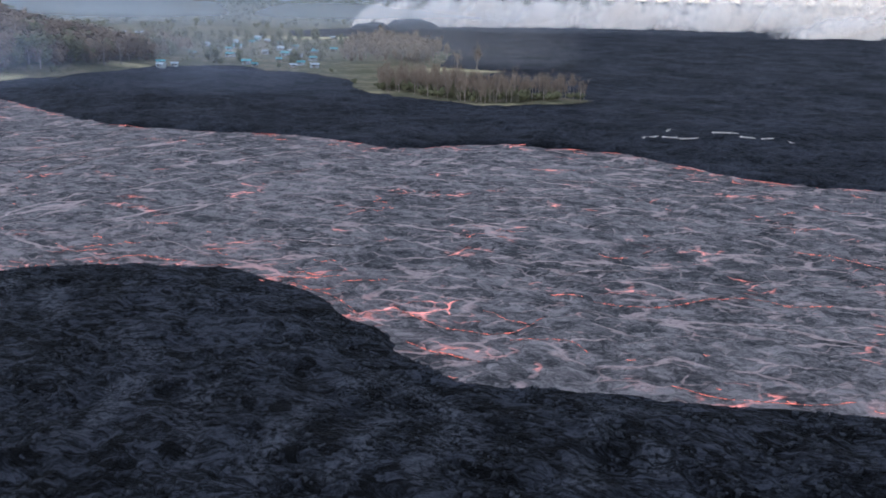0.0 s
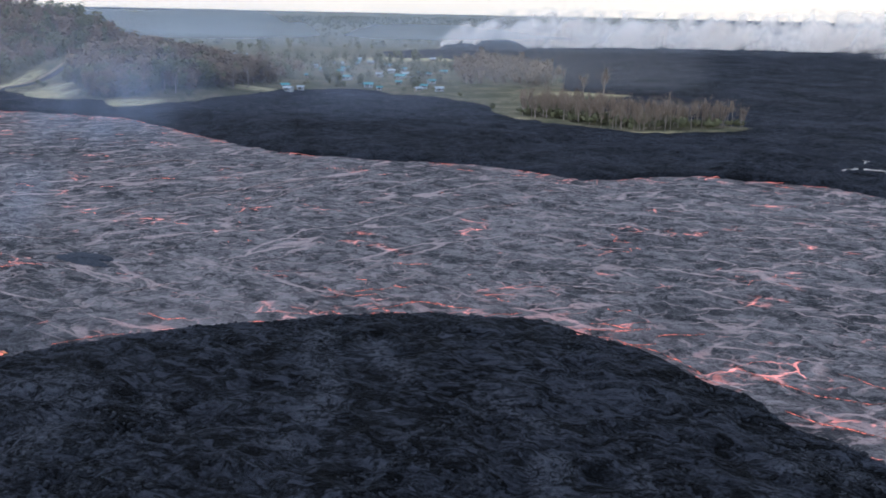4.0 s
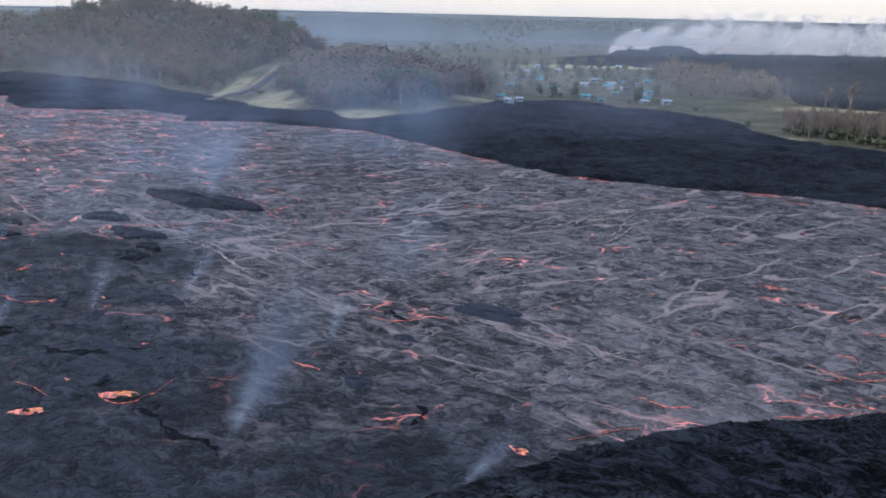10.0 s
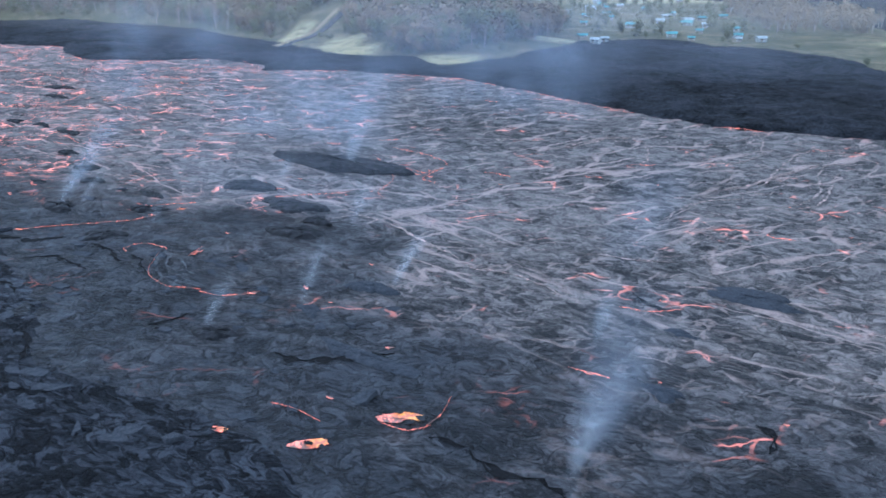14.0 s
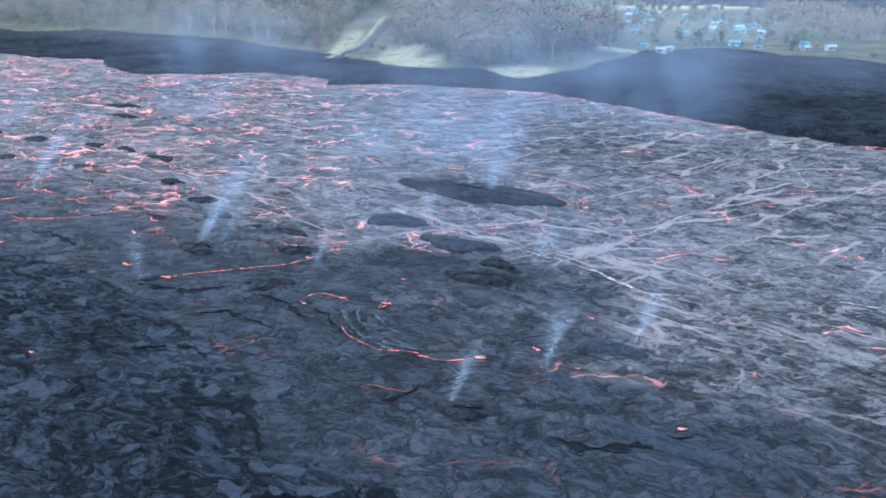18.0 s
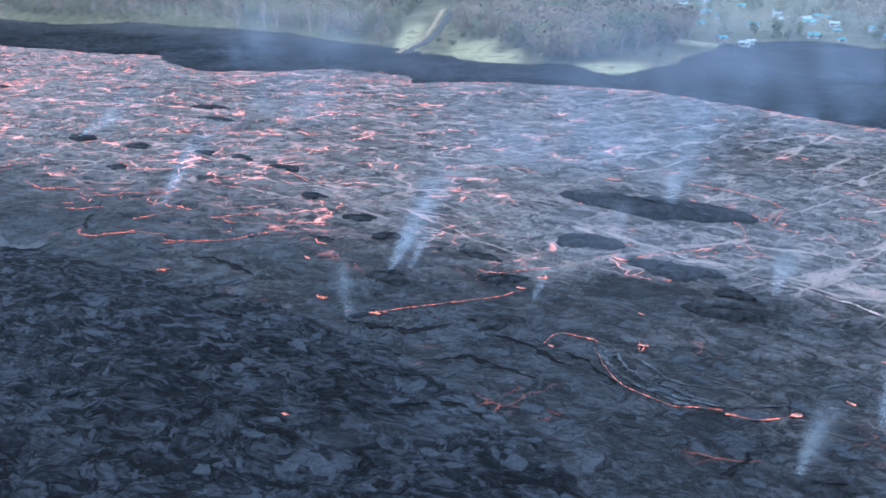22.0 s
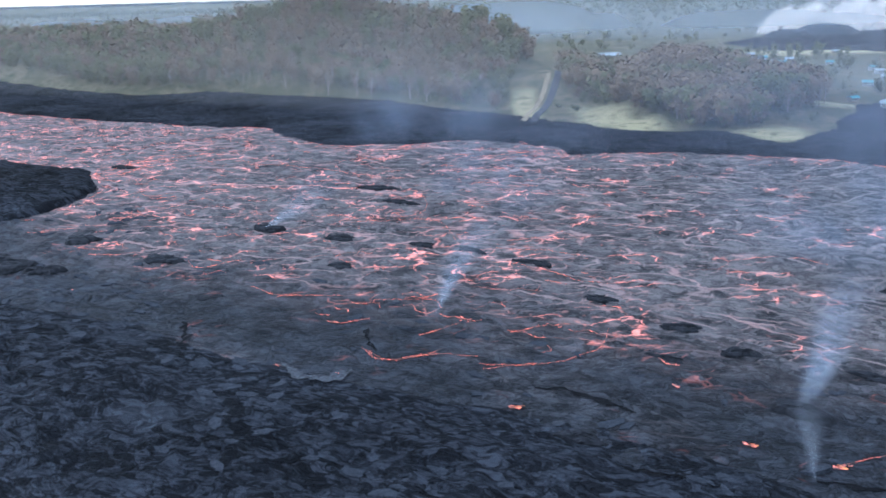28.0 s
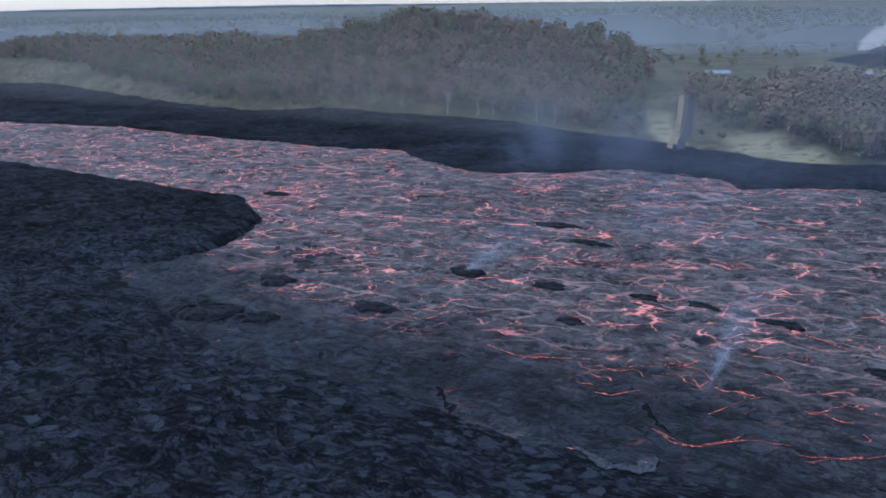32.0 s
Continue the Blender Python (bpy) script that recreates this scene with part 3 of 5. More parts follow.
def surface(x, y):
    """The top of lava or ground near the channel."""
    x, y = np.asarray(x, float), np.asarray(y, float)
    i = np.clip((x * ACROSS[0] + y * ACROSS[1] - GRID_V) / GRID_STEP, 0, TOP.shape[0] - 1.001)
    j = np.clip((x * ALONG[0] + y * ALONG[1] - GRID_U) / GRID_STEP, 0, TOP.shape[1] - 1.001)
    a, b = i.astype(int), j.astype(int)
    p, q = i - a, j - b
    return (TOP[a, b] * (1 - q) + TOP[a, b + 1] * q) * (1 - p) + (TOP[a + 1, b] * (1 - q) + TOP[a + 1, b + 1] * q) * p


rng = np.random.default_rng(11)


def plain(name, colour, rough=0.8, metal=0.0, vary=0.25, size=2.0, bump=0.0):
    m = Nodes(name)
    at = m.coords()
    n = m.noise(at, 1 / size, 4, 0.6)
    dark, light = tuple(c * (1 - vary) for c in colour), tuple(min(1, c * (1 + vary)) for c in colour)
    m.set(colour=m.mix(m.ramp(n, 0.3, 0.7), dark, light), rough=rough, metal=metal, spec=0.5 if rough < 0.6 else 0.1)
    if bump:
        m.bump(n, 1.0, bump)
    return m.mat


def make_molten(name, cool, hot, low, high):
    """Open melt: bright where it is hottest, with a darkening film."""
    m = Nodes(name)
    at = m.coords()
    n = m.ramp(m.noise(at, 0.9, 5, 0.7), 0.42, 0.64)
    m.set(colour=(0.20, 0.13, 0.11), rough=0.8, spec=0.1, glow=m.mix(n, cool, hot), power=m.ramp(n, 0.0, 1.0, low, high))
    return m.mat


RED_MELT = make_molten("red_melt", (0.9, 0.07, 0.03), (1.0, 0.21, 0.10), 0.0, 1.2)
YELLOW_MELT = make_molten("yellow_melt", (1.0, 0.14, 0.0), (1.0, 0.36, 0.0), 0.35, 0.75)


def make_pale_skin():
    m = Nodes("pale_lava_skin")
    n = m.noise(m.coords(), 0.8, 4, 0.6)
    m.set(colour=m.mix(m.ramp(n, 0.3, 0.7), (0.10, 0.085, 0.08), (0.42, 0.34, 0.31)), rough=0.8, spec=0.1, glow=(1.0, 0.10, 0.05), power=m.ramp(n, 0.55, 0.75, 0.0, 0.25))
    m.bump(n, 0.8, 0.3)
    return m.mat


PALE_SKIN = make_pale_skin()
CLINKER = plain("dark_clinker", (0.013, 0.0135, 0.016), 0.75, 0, 0.7, 1.6, 0.5)

# ---------------------------------------------------------------- lava: seams, breakouts, pools, rafts
def spline(points, step=1.1):
    """A rounded line through points, with even steps."""
    p = np.array(points, float)
    p = np.vstack([2 * p[0] - p[1], p, 2 * p[-1] - p[-2]])
    out = []
    for a, b, c, d in zip(p, p[1:], p[2:], p[3:]):
        n = max(2, int(np.hypot(*(c - b)) / step))
        for t in np.arange(n) / n:
            out.append(0.5 * (2 * b + (c - a) * t + (2 * a - 5 * b + 4 * c - d) * t * t + (3 * b - a - 3 * c + d) * t ** 3))
    out.append(p[-2])
    return np.array(out)


def ribbon(line, width, lift=0.10):
    """A ragged strip along a line, laid on the lava, with a raised lip on both sides."""
    n = len(line)
    go = np.gradient(line, axis=0)
    side = np.stack([-go[:, 1], go[:, 0]], 1) / (np.hypot(go[:, 0], go[:, 1])[:, None] + 1e-9)
    s = np.linspace(0, 1, n)
    wide = width * (np.minimum(1, 4.5 * np.minimum(s, 1 - s)) + 0.06) * (0.12 + 1.3 * rng.random(n) ** 1.6)
    shift = np.cumsum(rng.normal(0, 0.35, n))
    shift = (shift - np.linspace(shift[0], shift[-1], n)) * min(1.0, width)
    mid = line + side * shift[:, None]
    verts = []
    for k in (-0.5, -0.25, 0.25, 0.5):
        xy = mid + side * (wide * k)[:, None]
        z = surface(xy[:, 0], xy[:, 1]) + lift + (0.10 if abs(k) > 0.3 else 0.0)
        verts.append(np.column_stack([xy, z]))
    faces = [(r * n + i, r * n + i + 1, (r + 1) * n + i + 1, (r + 1) * n + i) for r in range(3) for i in range(n - 1)]
    return np.vstack(verts), faces


def seam(points, width, material, name, label, group):
    line = spline(points)
    within = inside(line[:, 0], line[:, 1], CHANNEL) > 1.2
    if within.sum() < 5:
        return None
    v, f = ribbon(line[within], width)
    base = v.mean(0)
    ob = build(name, v - base, f, material, smooth_faces=True)
    ob.location = base
    return tagged(ob, label, "lava crack" if material is RED_MELT else "lava seam", group)


HOT_SEAMS = [
    [[(-175, 202), (-172, 206), (-166, 203)], [(-204, 214), (-195, 217), (-183, 221), (-178, 224)], [(-187, 230), (-177, 235), (-172, 236)],
     [(-159, 239), (-152, 243), (-140, 247), (-136, 246)], [(-128, 268), (-127, 261), (-129, 250), (-126, 244)],
     [(-126, 276), (-119, 270), (-114, 274), (-119, 264), (-115, 260)], [(-164, 277), (-157, 283), (-147, 286)], [(-161, 258), (-158, 251), (-153, 249)],
     [(-167, 201), (-165, 191), (-159, 184), (-151, 182)], [(-279, 257), (-274, 252), (-265, 254), (-257, 253)], [(-257, 250), (-245, 250), (-234, 256), (-230, 267)]],
    [[(-132, 297), (-124, 292), (-116, 284), (-113, 276)], [(-159, 205), (-160, 199), (-158, 203)], [(-409, 428), (-404, 443), (-400, 463), (-385, 471)],
     [(-343, 443), (-320, 434), (-303, 421), (-289, 413)], [(-312, 295), (-304, 290), (-289, 288)], [(-281, 285), (-268, 285), (-265, 279)],
     [(-246, 309), (-238, 302), (-232, 296), (-225, 294)], [(-280, 258), (-276, 252), (-267, 254), (-264, 257)], [(-295, 250), (-291, 247), (-284, 246), (-281, 248)]],
    [[(-285, 381), (-276, 385), (-274, 366), (-282, 355)], [(-336, 320), (-329, 310), (-319, 318)], [(-269, 264), (-259, 271), (-256, 272)],
     [(-256, 248), (-246, 250)], [(-295, 352), (-278, 355), (-268, 350), (-263, 332)], [(-252, 324), (-238, 320), (-229, 315)], [(-256, 449), (-223, 464), (-214, 447)],
     [(-127, 143), (-124, 142), (-119, 139)], [(-105, 138), (-103, 142), (-102, 147)], [(-111, 140), (-107, 138), (-104, 139)], [(-75, 181), (-69, 179), (-64, 180)],
     [(-85, 158), (-79, 155)], [(-151, 181), (-145, 180), (-140, 182)]],
    [[(57, 142), (63, 141), (70, 142)], [(80, 124), (89, 114), (99, 111), (107, 118)], [(79, 111), (87, 103), (93, 100)], [(118, 126), (128, 122), (146, 126), (155, 121), (163, 121)],
     [(99, 108), (108, 107), (111, 102)], [(172, 155), (180, 151), (187, 142)], [(17, 153), (27, 156), (37, 154)], [(13, 163), (19, 165), (25, 166)],
     [(120, 89), (128, 84), (136, 82), (145, 82)], [(6, 167), (11, 161), (18, 161)], [(9, 152), (14, 148), (20, 150)], [(23, 155), (27, 156), (30, 155)],
     [(33, 146), (40, 150), (47, 152)], [(50, 140), (55, 135), (69, 135)]],
]
for block in HOT_SEAMS:
    for points in block:
        seam(points, rng.uniform(0.12, 0.22), RED_MELT, "glowing_crack", "long red glowing crack in grey lava crust", "glowing cracks")

# the glowing margins of the stream
def margin(line, into, width):
    p = spline(line, 16)
    for a, b in zip(p, p[1:]):
        if rng.random() < 0.5:
            continue
        go = (b - a) / np.hypot(*(b - a))
        side = np.array([-go[1], go[0]]) * into
        mid = (a + b) / 2 + side * (1 + rng.uniform(-0.4, 0.6))
        seam([a + side, mid, b + side], width * rng.uniform(0.6, 1.4), RED_MELT, "glowing_crack", "thin red glow along the edge of the lava stream", "glowing cracks")


margin(FAR_BANK[3:31], 1.6, 0.4)
for points in ([(-404, 424), (-400, 436), (-401, 450), (-396, 462)], [(-398, 428), (-394, 440), (-396, 455)], [(-400, 452), (-388, 462), (-372, 470)], [(-407, 436), (-403, 446), (-404, 458)]):
    seam(points, 1.1, RED_MELT, "glowing_crack", "broad red glow at the tip of a dark lava tongue", "glowing cracks")
margin(NEAR_LEFT[2:], 2.2, 0.8)
margin(NEAR_BANK[3:14], 2.2, 0.3)

PALE_SEAMS = [
    [[(-83, 297), (-71, 309), (-58, 316)], [(-60, 231), (-50, 245), (-38, 249)], [(-46, 256), (-31, 265), (-13, 294), (-1, 305)], [(-29, 243), (-18, 255), (-9, 280), (-1, 287)],
     [(-26, 313), (-14, 326), (3, 334)], [(-135, 234), (-123, 224), (-113, 211), (-102, 198)], [(-102, 198), (-93, 193), (-85, 185)], [(-54, 310), (-59, 283), (-64, 276)],
     [(-15, 328), (-22, 295)], [(-61, 229), (-53, 239), (-50, 245)], [(-30, 240), (-19, 248), (-5, 278)], [(-1, 261), (7, 273), (15, 277)], [(-59, 219), (-51, 226), (-40, 229)]],
    [[(-79, 299), (-68, 311), (-55, 318)], [(-43, 286), (-32, 286), (-22, 295)], [(-79, 206), (-70, 205), (-62, 203)], [(-62, 191), (-56, 190), (-50, 189)],
     [(-5, 298), (4, 299), (8, 286)], [(-37, 161), (-32, 163), (-25, 169)],
     [(68, 126), (72, 122), (79, 115)], [(116, 141), (124, 144), (135, 142)], [(111, 191), (118, 188), (126, 182)], [(130, 232), (143, 228), (153, 220)],
     [(165, 209), (178, 208), (195, 209)], [(12, 256), (33, 239), (60, 248)], [(-32, 260), (-20, 275), (-9, 284)], [(56, 169), (64, 166), (72, 162)]],
]
for block in PALE_SEAMS:
    for points in block:
        seam(points, rng.uniform(0.5, 0.9), PALE_SKIN, "pale_seam", "pale pinkish seam of fresh lava skin", "pale seams")


GREY_SKIN = plain("grey_lava_skin", (0.060, 0.063, 0.070), 0.8, 0, 0.5, 0.7, 0.3)
for points in [[(-167, 205), (-165, 194), (-161, 188), (-155, 183), (-149, 181)],
               [(-165, 204), (-163, 195), (-159, 189), (-153, 185), (-146, 184), (-139, 185)],
               [(-162, 201), (-160, 195), (-156, 190), (-148, 188)],
               [(-137, 187), (-131, 190), (-127, 188)],
               [(-168, 199), (-161, 188), (-153, 184), (-144, 184)]]:
    seam(points, 0.6, GREY_SKIN, "pale_seam", "pale rope of lava curled round a dark dome", "pale seams")
for width, points in [(3.0, [(-295, 252), (-291, 245), (-286, 243), (-282, 245), (-281, 249)]), (1.6, [(-338, 323), (-333, 314), (-325, 309), (-319, 318)]), (1.8, [(-293, 248), (-289, 244), (-284, 244), (-281, 248)])]:
    v, f = ribbon(spline(points), width)
    base = v.mean(0)
    ob = build("pale_crescent", v - base, f, GREY_SKIN, smooth_faces=True)
    ob.location = base
    tagged(ob, "smooth pale grey crescent of lava skin", "lava seam", "pale crescents")


def blob(points, reach, flat=0.35):
    """A ragged rounded patch outline."""
    n = 20
    a = np.linspace(0, 2 * np.pi, n, endpoint=False) + rng.uniform(0, 6)
    r = rng.random(n)
    r = reach * (0.45 + 0.9 * (r + np.roll(r, 1) + np.roll(r, 2)) / 3)
    turn = rng.uniform(-0.5, 0.5)
    x, y = np.cos(a) * r * 1.6, np.sin(a) * r * 0.8
    ux, uy = ALONG[0] * math.cos(turn) - ALONG[1] * math.sin(turn), ALONG[0] * math.sin(turn) + ALONG[1] * math.cos(turn)
    return np.column_stack([points[0] + x * ux - y * uy, points[1] + x * uy + y * ux])


def patch_mesh(centre, reach, lift):
    rings = [blob(centre, reach)]
    rings.append(centre + (rings[0] - centre) * 0.55)
    n = len(rings[0])
    xy = np.vstack([*rings, [centre]])
    z = surface(xy[:, 0], xy[:, 1]) + lift
    z[:n] += 0.08
    faces = [(i, (i + 1) % n, n + (i + 1) % n, n + i) for i in range(n)] + [(n + i, n + (i + 1) % n, 2 * n) for i in range(n)]
    return np.column_stack([xy, z]), faces


SPOTS = [
    [(88, 94), (142, 169), (156, 193), (127, 88), (136, 83), (178, 149), (184, 150), (162, 121), (155, 122), (117, 99), (20, 152), (22, 166), (-16, 203), (164, 107), (147, 79),
     (130, 100), (61, 137), (-57, 261), (15, 149), (55, 135), (38, 176), (-25, 149), (-57, 143), (-72, 190), (-21, 202), (-72, 154), (-134, 282), (8, 164), (-22, 221), (29, 148)],
    [(-282, 379), (-174, 201), (-150, 181), (-141, 181), (-119, 145), (-82, 156), (-67, 184), (-29, 242), (-118, 272), (-135, 268), (-98, 257), (-260, 271), (-167, 204), (-122, 198),
     (-113, 162), (-132, 185), (-156, 250), (-152, 260), (-131, 250), (-117, 265), (-222, 240), (-178, 225), (-157, 215), (-203, 214), (-200, 443), (-241, 444), (-126, 178)],
    [(-336, 444), (-159, 202), (-121, 268), (-278, 255), (-154, 335), (-129, 360), (-178, 358), (-212, 176), (-485, 513), (-368, 370), (-267, 345), (-311, 294), (-355, 294),
     (-374, 295), (-332, 302), (-330, 311), (-295, 250), (-266, 254), (-276, 309), (-229, 313), (-231, 301), (-240, 268), (-214, 396), (-311, 430), (-283, 246), (-255, 248)],
]
for block in SPOTS:
    for x, y in block:
        v, f = patch_mesh(np.array([x, y], float), rng.uniform(0.25, 0.6), 0.12)
        base = v.mean(0)
        ob = build("lava_breakout", v - base, f, RED_MELT, smooth_faces=True)
        ob.location = base
        tagged(ob, "small red glowing breakout of molten lava", "lava breakout", "breakouts")

# open pools: x, y, reach
for x, y, reach in [(-107.3, 141.6, 1.9), (-118, 133.5, 1.5), (-131.5, 135.6, 0.8), (-44.5, 129.9, 0.9), (-173.2, 230.9, 0.8), (-250.2, 233.2, 0.9), (-214.9, 219.8, 0.7), (-204.1, 213.6, 0.7)]:
    reach *= 0.8
    root = new("lava_pool")
    base = np.array([x, y, float(surface(one(x), one(y))[0])])
    root.location = base
    tagged(root, "open pool of bright yellow-orange molten lava in dark crust", "lava pool", "lava pools")
    v, f = patch_mesh(np.array([x, y]), reach, 0.16)
    build("melt", v - base, f, YELLOW_MELT, root, smooth_faces=True)
    v, f = patch_mesh(np.array([x - 0.8 * reach, y - 0.2 * reach]), reach * 1.3, 0.09)
    build("cooling_skin", v - base, f, RED_MELT, root, "dull red cooling skin", smooth_faces=True)
    edge = blob((x, y), reach * 1.1)
    for k in range(4):
        e = edge[(k * 5) % len(edge)]
        v, f = patch_mesh(e, reach * 0.45, 0.35)
        build("crust_plate", v - base, f, CLINKER, root, "dark plate of crust")


def make_slab_skin(name, dark, light):
    m = Nodes(name)
    own = m.tree.nodes.new("ShaderNodeNewGeometry").outputs["Random Per Island"]
    n = m.noise(m.warped(m.coords(), 1.5, 1.0), 1.3, 6, 0.76)
    k = m.math("ADD", m.math("MULTIPLY", own, 0.3), m.math("MULTIPLY", n, 0.7))
    m.set(colour=m.mix(m.ramp(k, 0.25, 0.75), dark, light), rough=0.85, spec=0.08)
    m.bump(n, 1.0, 0.5)
    return m.mat


SLAB_SKIN = make_slab_skin("slab_crust", (0.010, 0.011, 0.014), (0.056, 0.062, 0.076))
RUBBLE = make_slab_skin("clinker_rubble", (0.004, 0.0045, 0.0055), (0.040, 0.043, 0.050))


def raft(x, y, length, width, high, crust=False):
    """A low rugged mound of clinker that drifts in the lava."""
    n, rings = 26, 6
    verts, faces = [], []
    lump = rng.uniform(0.8, 1.2, n)
    round_ = np.arange(n) * 2 * np.pi / n
    lump = (lump + np.roll(lump, 1)) / 2 + 0.20 * np.sin(2 * round_ + rng.uniform(0, 6)) + 0.16 * np.sin(3 * round_ + rng.uniform(0, 6)) + 0.08 * np.sin(5 * round_ + rng.uniform(0, 6))
    for j in range(rings):
        k = j / (rings - 1)
        for i in range(n):
            a = 2 * math.pi * i / n
            r = math.cos(k * math.pi / 2) ** 0.7 * lump[i]
            px, py = math.cos(a) * r * length / 2, math.sin(a) * r * width / 2
            jit = 0.13 * high
            z = -0.8 + (high + 0.8) * math.sin(min(1, k * 1.25) * math.pi / 2) ** 0.8
            verts.append((px + rng.normal(0, jit), py + rng.normal(0, jit), z + rng.normal(0, jit) * (k > 0)))
    faces = [(j * n + i, j * n + (i + 1) % n, (j + 1) * n + (i + 1) % n, (j + 1) * n + i) for j in range(rings - 1) for i in range(n)]
    v = np.array(verts)
    ob = build("lava_raft", v, faces, SLAB_SKIN if crust else CLINKER)
    ob.matrix_world = pose(x, y, float(surface(one(x), one(y))[0]) - 0.1, 0, 0, math.degrees(math.atan2(ALONG[1], ALONG[0])) + rng.uniform(-12, 12))
    return ob


RAFTS = [[(-163, 251, 13, 9), (-148, 235, 17, 9), (-139, 224, 8, 5), (-215, 267, 9, 5), (-221, 252, 8, 3), (-230, 284, 8, 4), (-242, 310, 10, 5), (-296, 336, 12, 5),
          (-259, 322, 9, 4), (-292, 310, 9, 5), (-204, 230, 10, 6), (-241, 222, 8, 4), (-320, 347, 11, 7), (-292, 397, 18, 6), (-283, 377, 13, 5), (-186, 242, 10, 4)],
         [(-182, 230, 8, 5), (-207, 254, 7, 5), (-142, 216, 14, 7), (-183, 210, 10, 7), (-386, 314, 21, 15), (-369, 309, 11, 8), (-341, 318, 12, 8), (-372, 337, 13, 8), (-402, 443, 11, 6),
          (-272, 328, 7, 5), (-143, 165, 8, 5), (-72, 151, 8, 4), (-117, 159, 23, 5), (-51, 186, 20, 7), (-66, 171, 7, 3), (-120, 186, 9, 6), (-129, 175, 6, 4)]]
for block in RAFTS:
    for x, y, length, width in block:
        tagged(raft(x, y, length, width, 0.3 + (0.05 if x > -130 else 0.10) * width, x > -130), "low dark mound of rubbly lava crust", "lava raft", "lava rafts")
tagged(raft(-145, 276, 41, 13, 2.2), "long flat-topped island of dark clinker amid flowing lava", "lava island")

# dark open rifts in the crust: width, line
RIFT = plain("black_rift", (0.006, 0.006, 0.007), 0.95, 0, 0.5, 0.8, 0.4)
for width, line in [(1.6, [(-104, 136), (-99, 135), (-94, 131), (-90, 130), (-87, 127), (-86, 123)]),
                    (1.4, [(-76, 155), (-72, 152), (-69, 149)]),
                    (1.6, [(-61, 143), (-60, 140), (-61, 136)]),
                    (1.2, [(-72, 187), (-69, 181), (-67, 179)]),
                    (1.3, [(-192, 195), (-187, 197), (-183, 194), (-180, 193), (-177, 190)]),
                    (1.0, [(-172, 199), (-168, 197), (-166, 192), (-165, 189)]),
                    (1.0, [(-155, 167), (-152, 169), (-150, 173)]),
                    (0.9, [(-175, 163), (-171, 158), (-169, 152)]),
                    (0.9, [(-197, 181), (-191, 182), (-186, 180), (-184, 177)]),
                    (2.0, [(-321, 273), (-318, 266), (-317, 259)]),
                    (1.2, [(-280, 269), (-279, 263), (-277, 256)]),
                    (1.6, [(-247, 241), (-238, 237), (-231, 230)]),
                    (1.4, [(-236, 214), (-231, 211), (-224, 208)]),
                    (1.2, [(-183, 204), (-178, 201), (-172, 195)]),
                    (2.4, [(-131, 159), (-126, 157), (-119, 159), (-112, 160)]),
                    (1.6, [(-209, 210), (-198, 206), (-191, 209)])]:
    v, f = ribbon(spline(line), width, 0.06)
    base = v.mean(0)
    ob = build("crust_rift", v - base, f, RIFT)
    ob.location = base
    tagged(ob, "jagged black rift torn open in grey lava crust", "crust rift", "crust rifts")

# short cracks between the slabs where the stream is hottest
tu, tv = rng.uniform(-140, 720, 4000), rng.uniform(110, 340, 4000)
tx, ty = tu * ALONG[0] + tv * ACROSS[0], tu * ALONG[1] + tv * ACROSS[1]
deep = inside(tx, ty, CHANNEL)
likely = np.where((tx < -230) & (to_line(tx, ty, CRUST_EDGE) > 18), 1.0, 0.08 + 0.2 * (deep < 14))
chosen = np.nonzero((deep > 1.5) & (to_line(tx, ty, CRUST_EDGE) > 24) & (rng.random(4000) < likely))[0][:240]
for c in np.column_stack([tx, ty])[chosen]:
    turn = rng.normal(0, 0.6)
    go = np.array([ALONG[0] * math.cos(turn) - ALONG[1] * math.sin(turn), ALONG[0] * math.sin(turn) + ALONG[1] * math.cos(turn)])
    size = rng.uniform(1.5, 5)
    across = np.array([-go[1], go[0]])
    seam([c - go * size, c - go * size * 0.3 + across * rng.normal(0, size * 0.3), c + go * size * 0.3 + across * rng.normal(0, size * 0.3), c + go * size],
         rng.uniform(0.15, 0.38), RED_MELT, "glowing_crack", "short thin red glowing crack in lava crust", "glowing cracks")


# ---------------------------------------------------------------- crust slabs and rubble
CORNERS = 9
SLAB_FACES = [tuple(range(CORNERS))] + [(i + CORNERS, (i + 1) % CORNERS + CORNERS, (i + 1) % CORNERS, i) for i in range(CORNERS)]


def crust_plates(r, cx, cy):
    """Broken plates of crust: a jagged outline, a tilted top and a lower rim."""
    n = len(cx)
    a = (np.arange(CORNERS) + r.uniform(-0.42, 0.42, (n, CORNERS))) * 2 * np.pi / CORNERS
    rr = r.uniform(0.7, 2.0, (n, 1)) * r.uniform(0.6, 1.2, (n, CORNERS))
    x, y = np.cos(a) * rr * 1.5, np.sin(a) * rr * 0.75
    turn = r.normal(0, 0.45, (n, 1))
    x, y = x * np.cos(turn) - y * np.sin(turn), x * np.sin(turn) + y * np.cos(turn)
    tilt = x * r.normal(0, 0.11, (n, 1)) + y * r.normal(0, 0.13, (n, 1)) + r.uniform(0.05, 0.22, (n, 1))
    x, y = np.hstack([x, x * 1.08]), np.hstack([y, y * 1.08])
    wx, wy = cx[:, None] + x * ALONG[0] + y * ACROSS[0], cy[:, None] + x * ALONG[1] + y * ACROSS[1]
    z = surface(cx, cy)[:, None] + np.hstack([tilt, tilt - 0.6])
    return np.stack([wx, wy, z], -1)


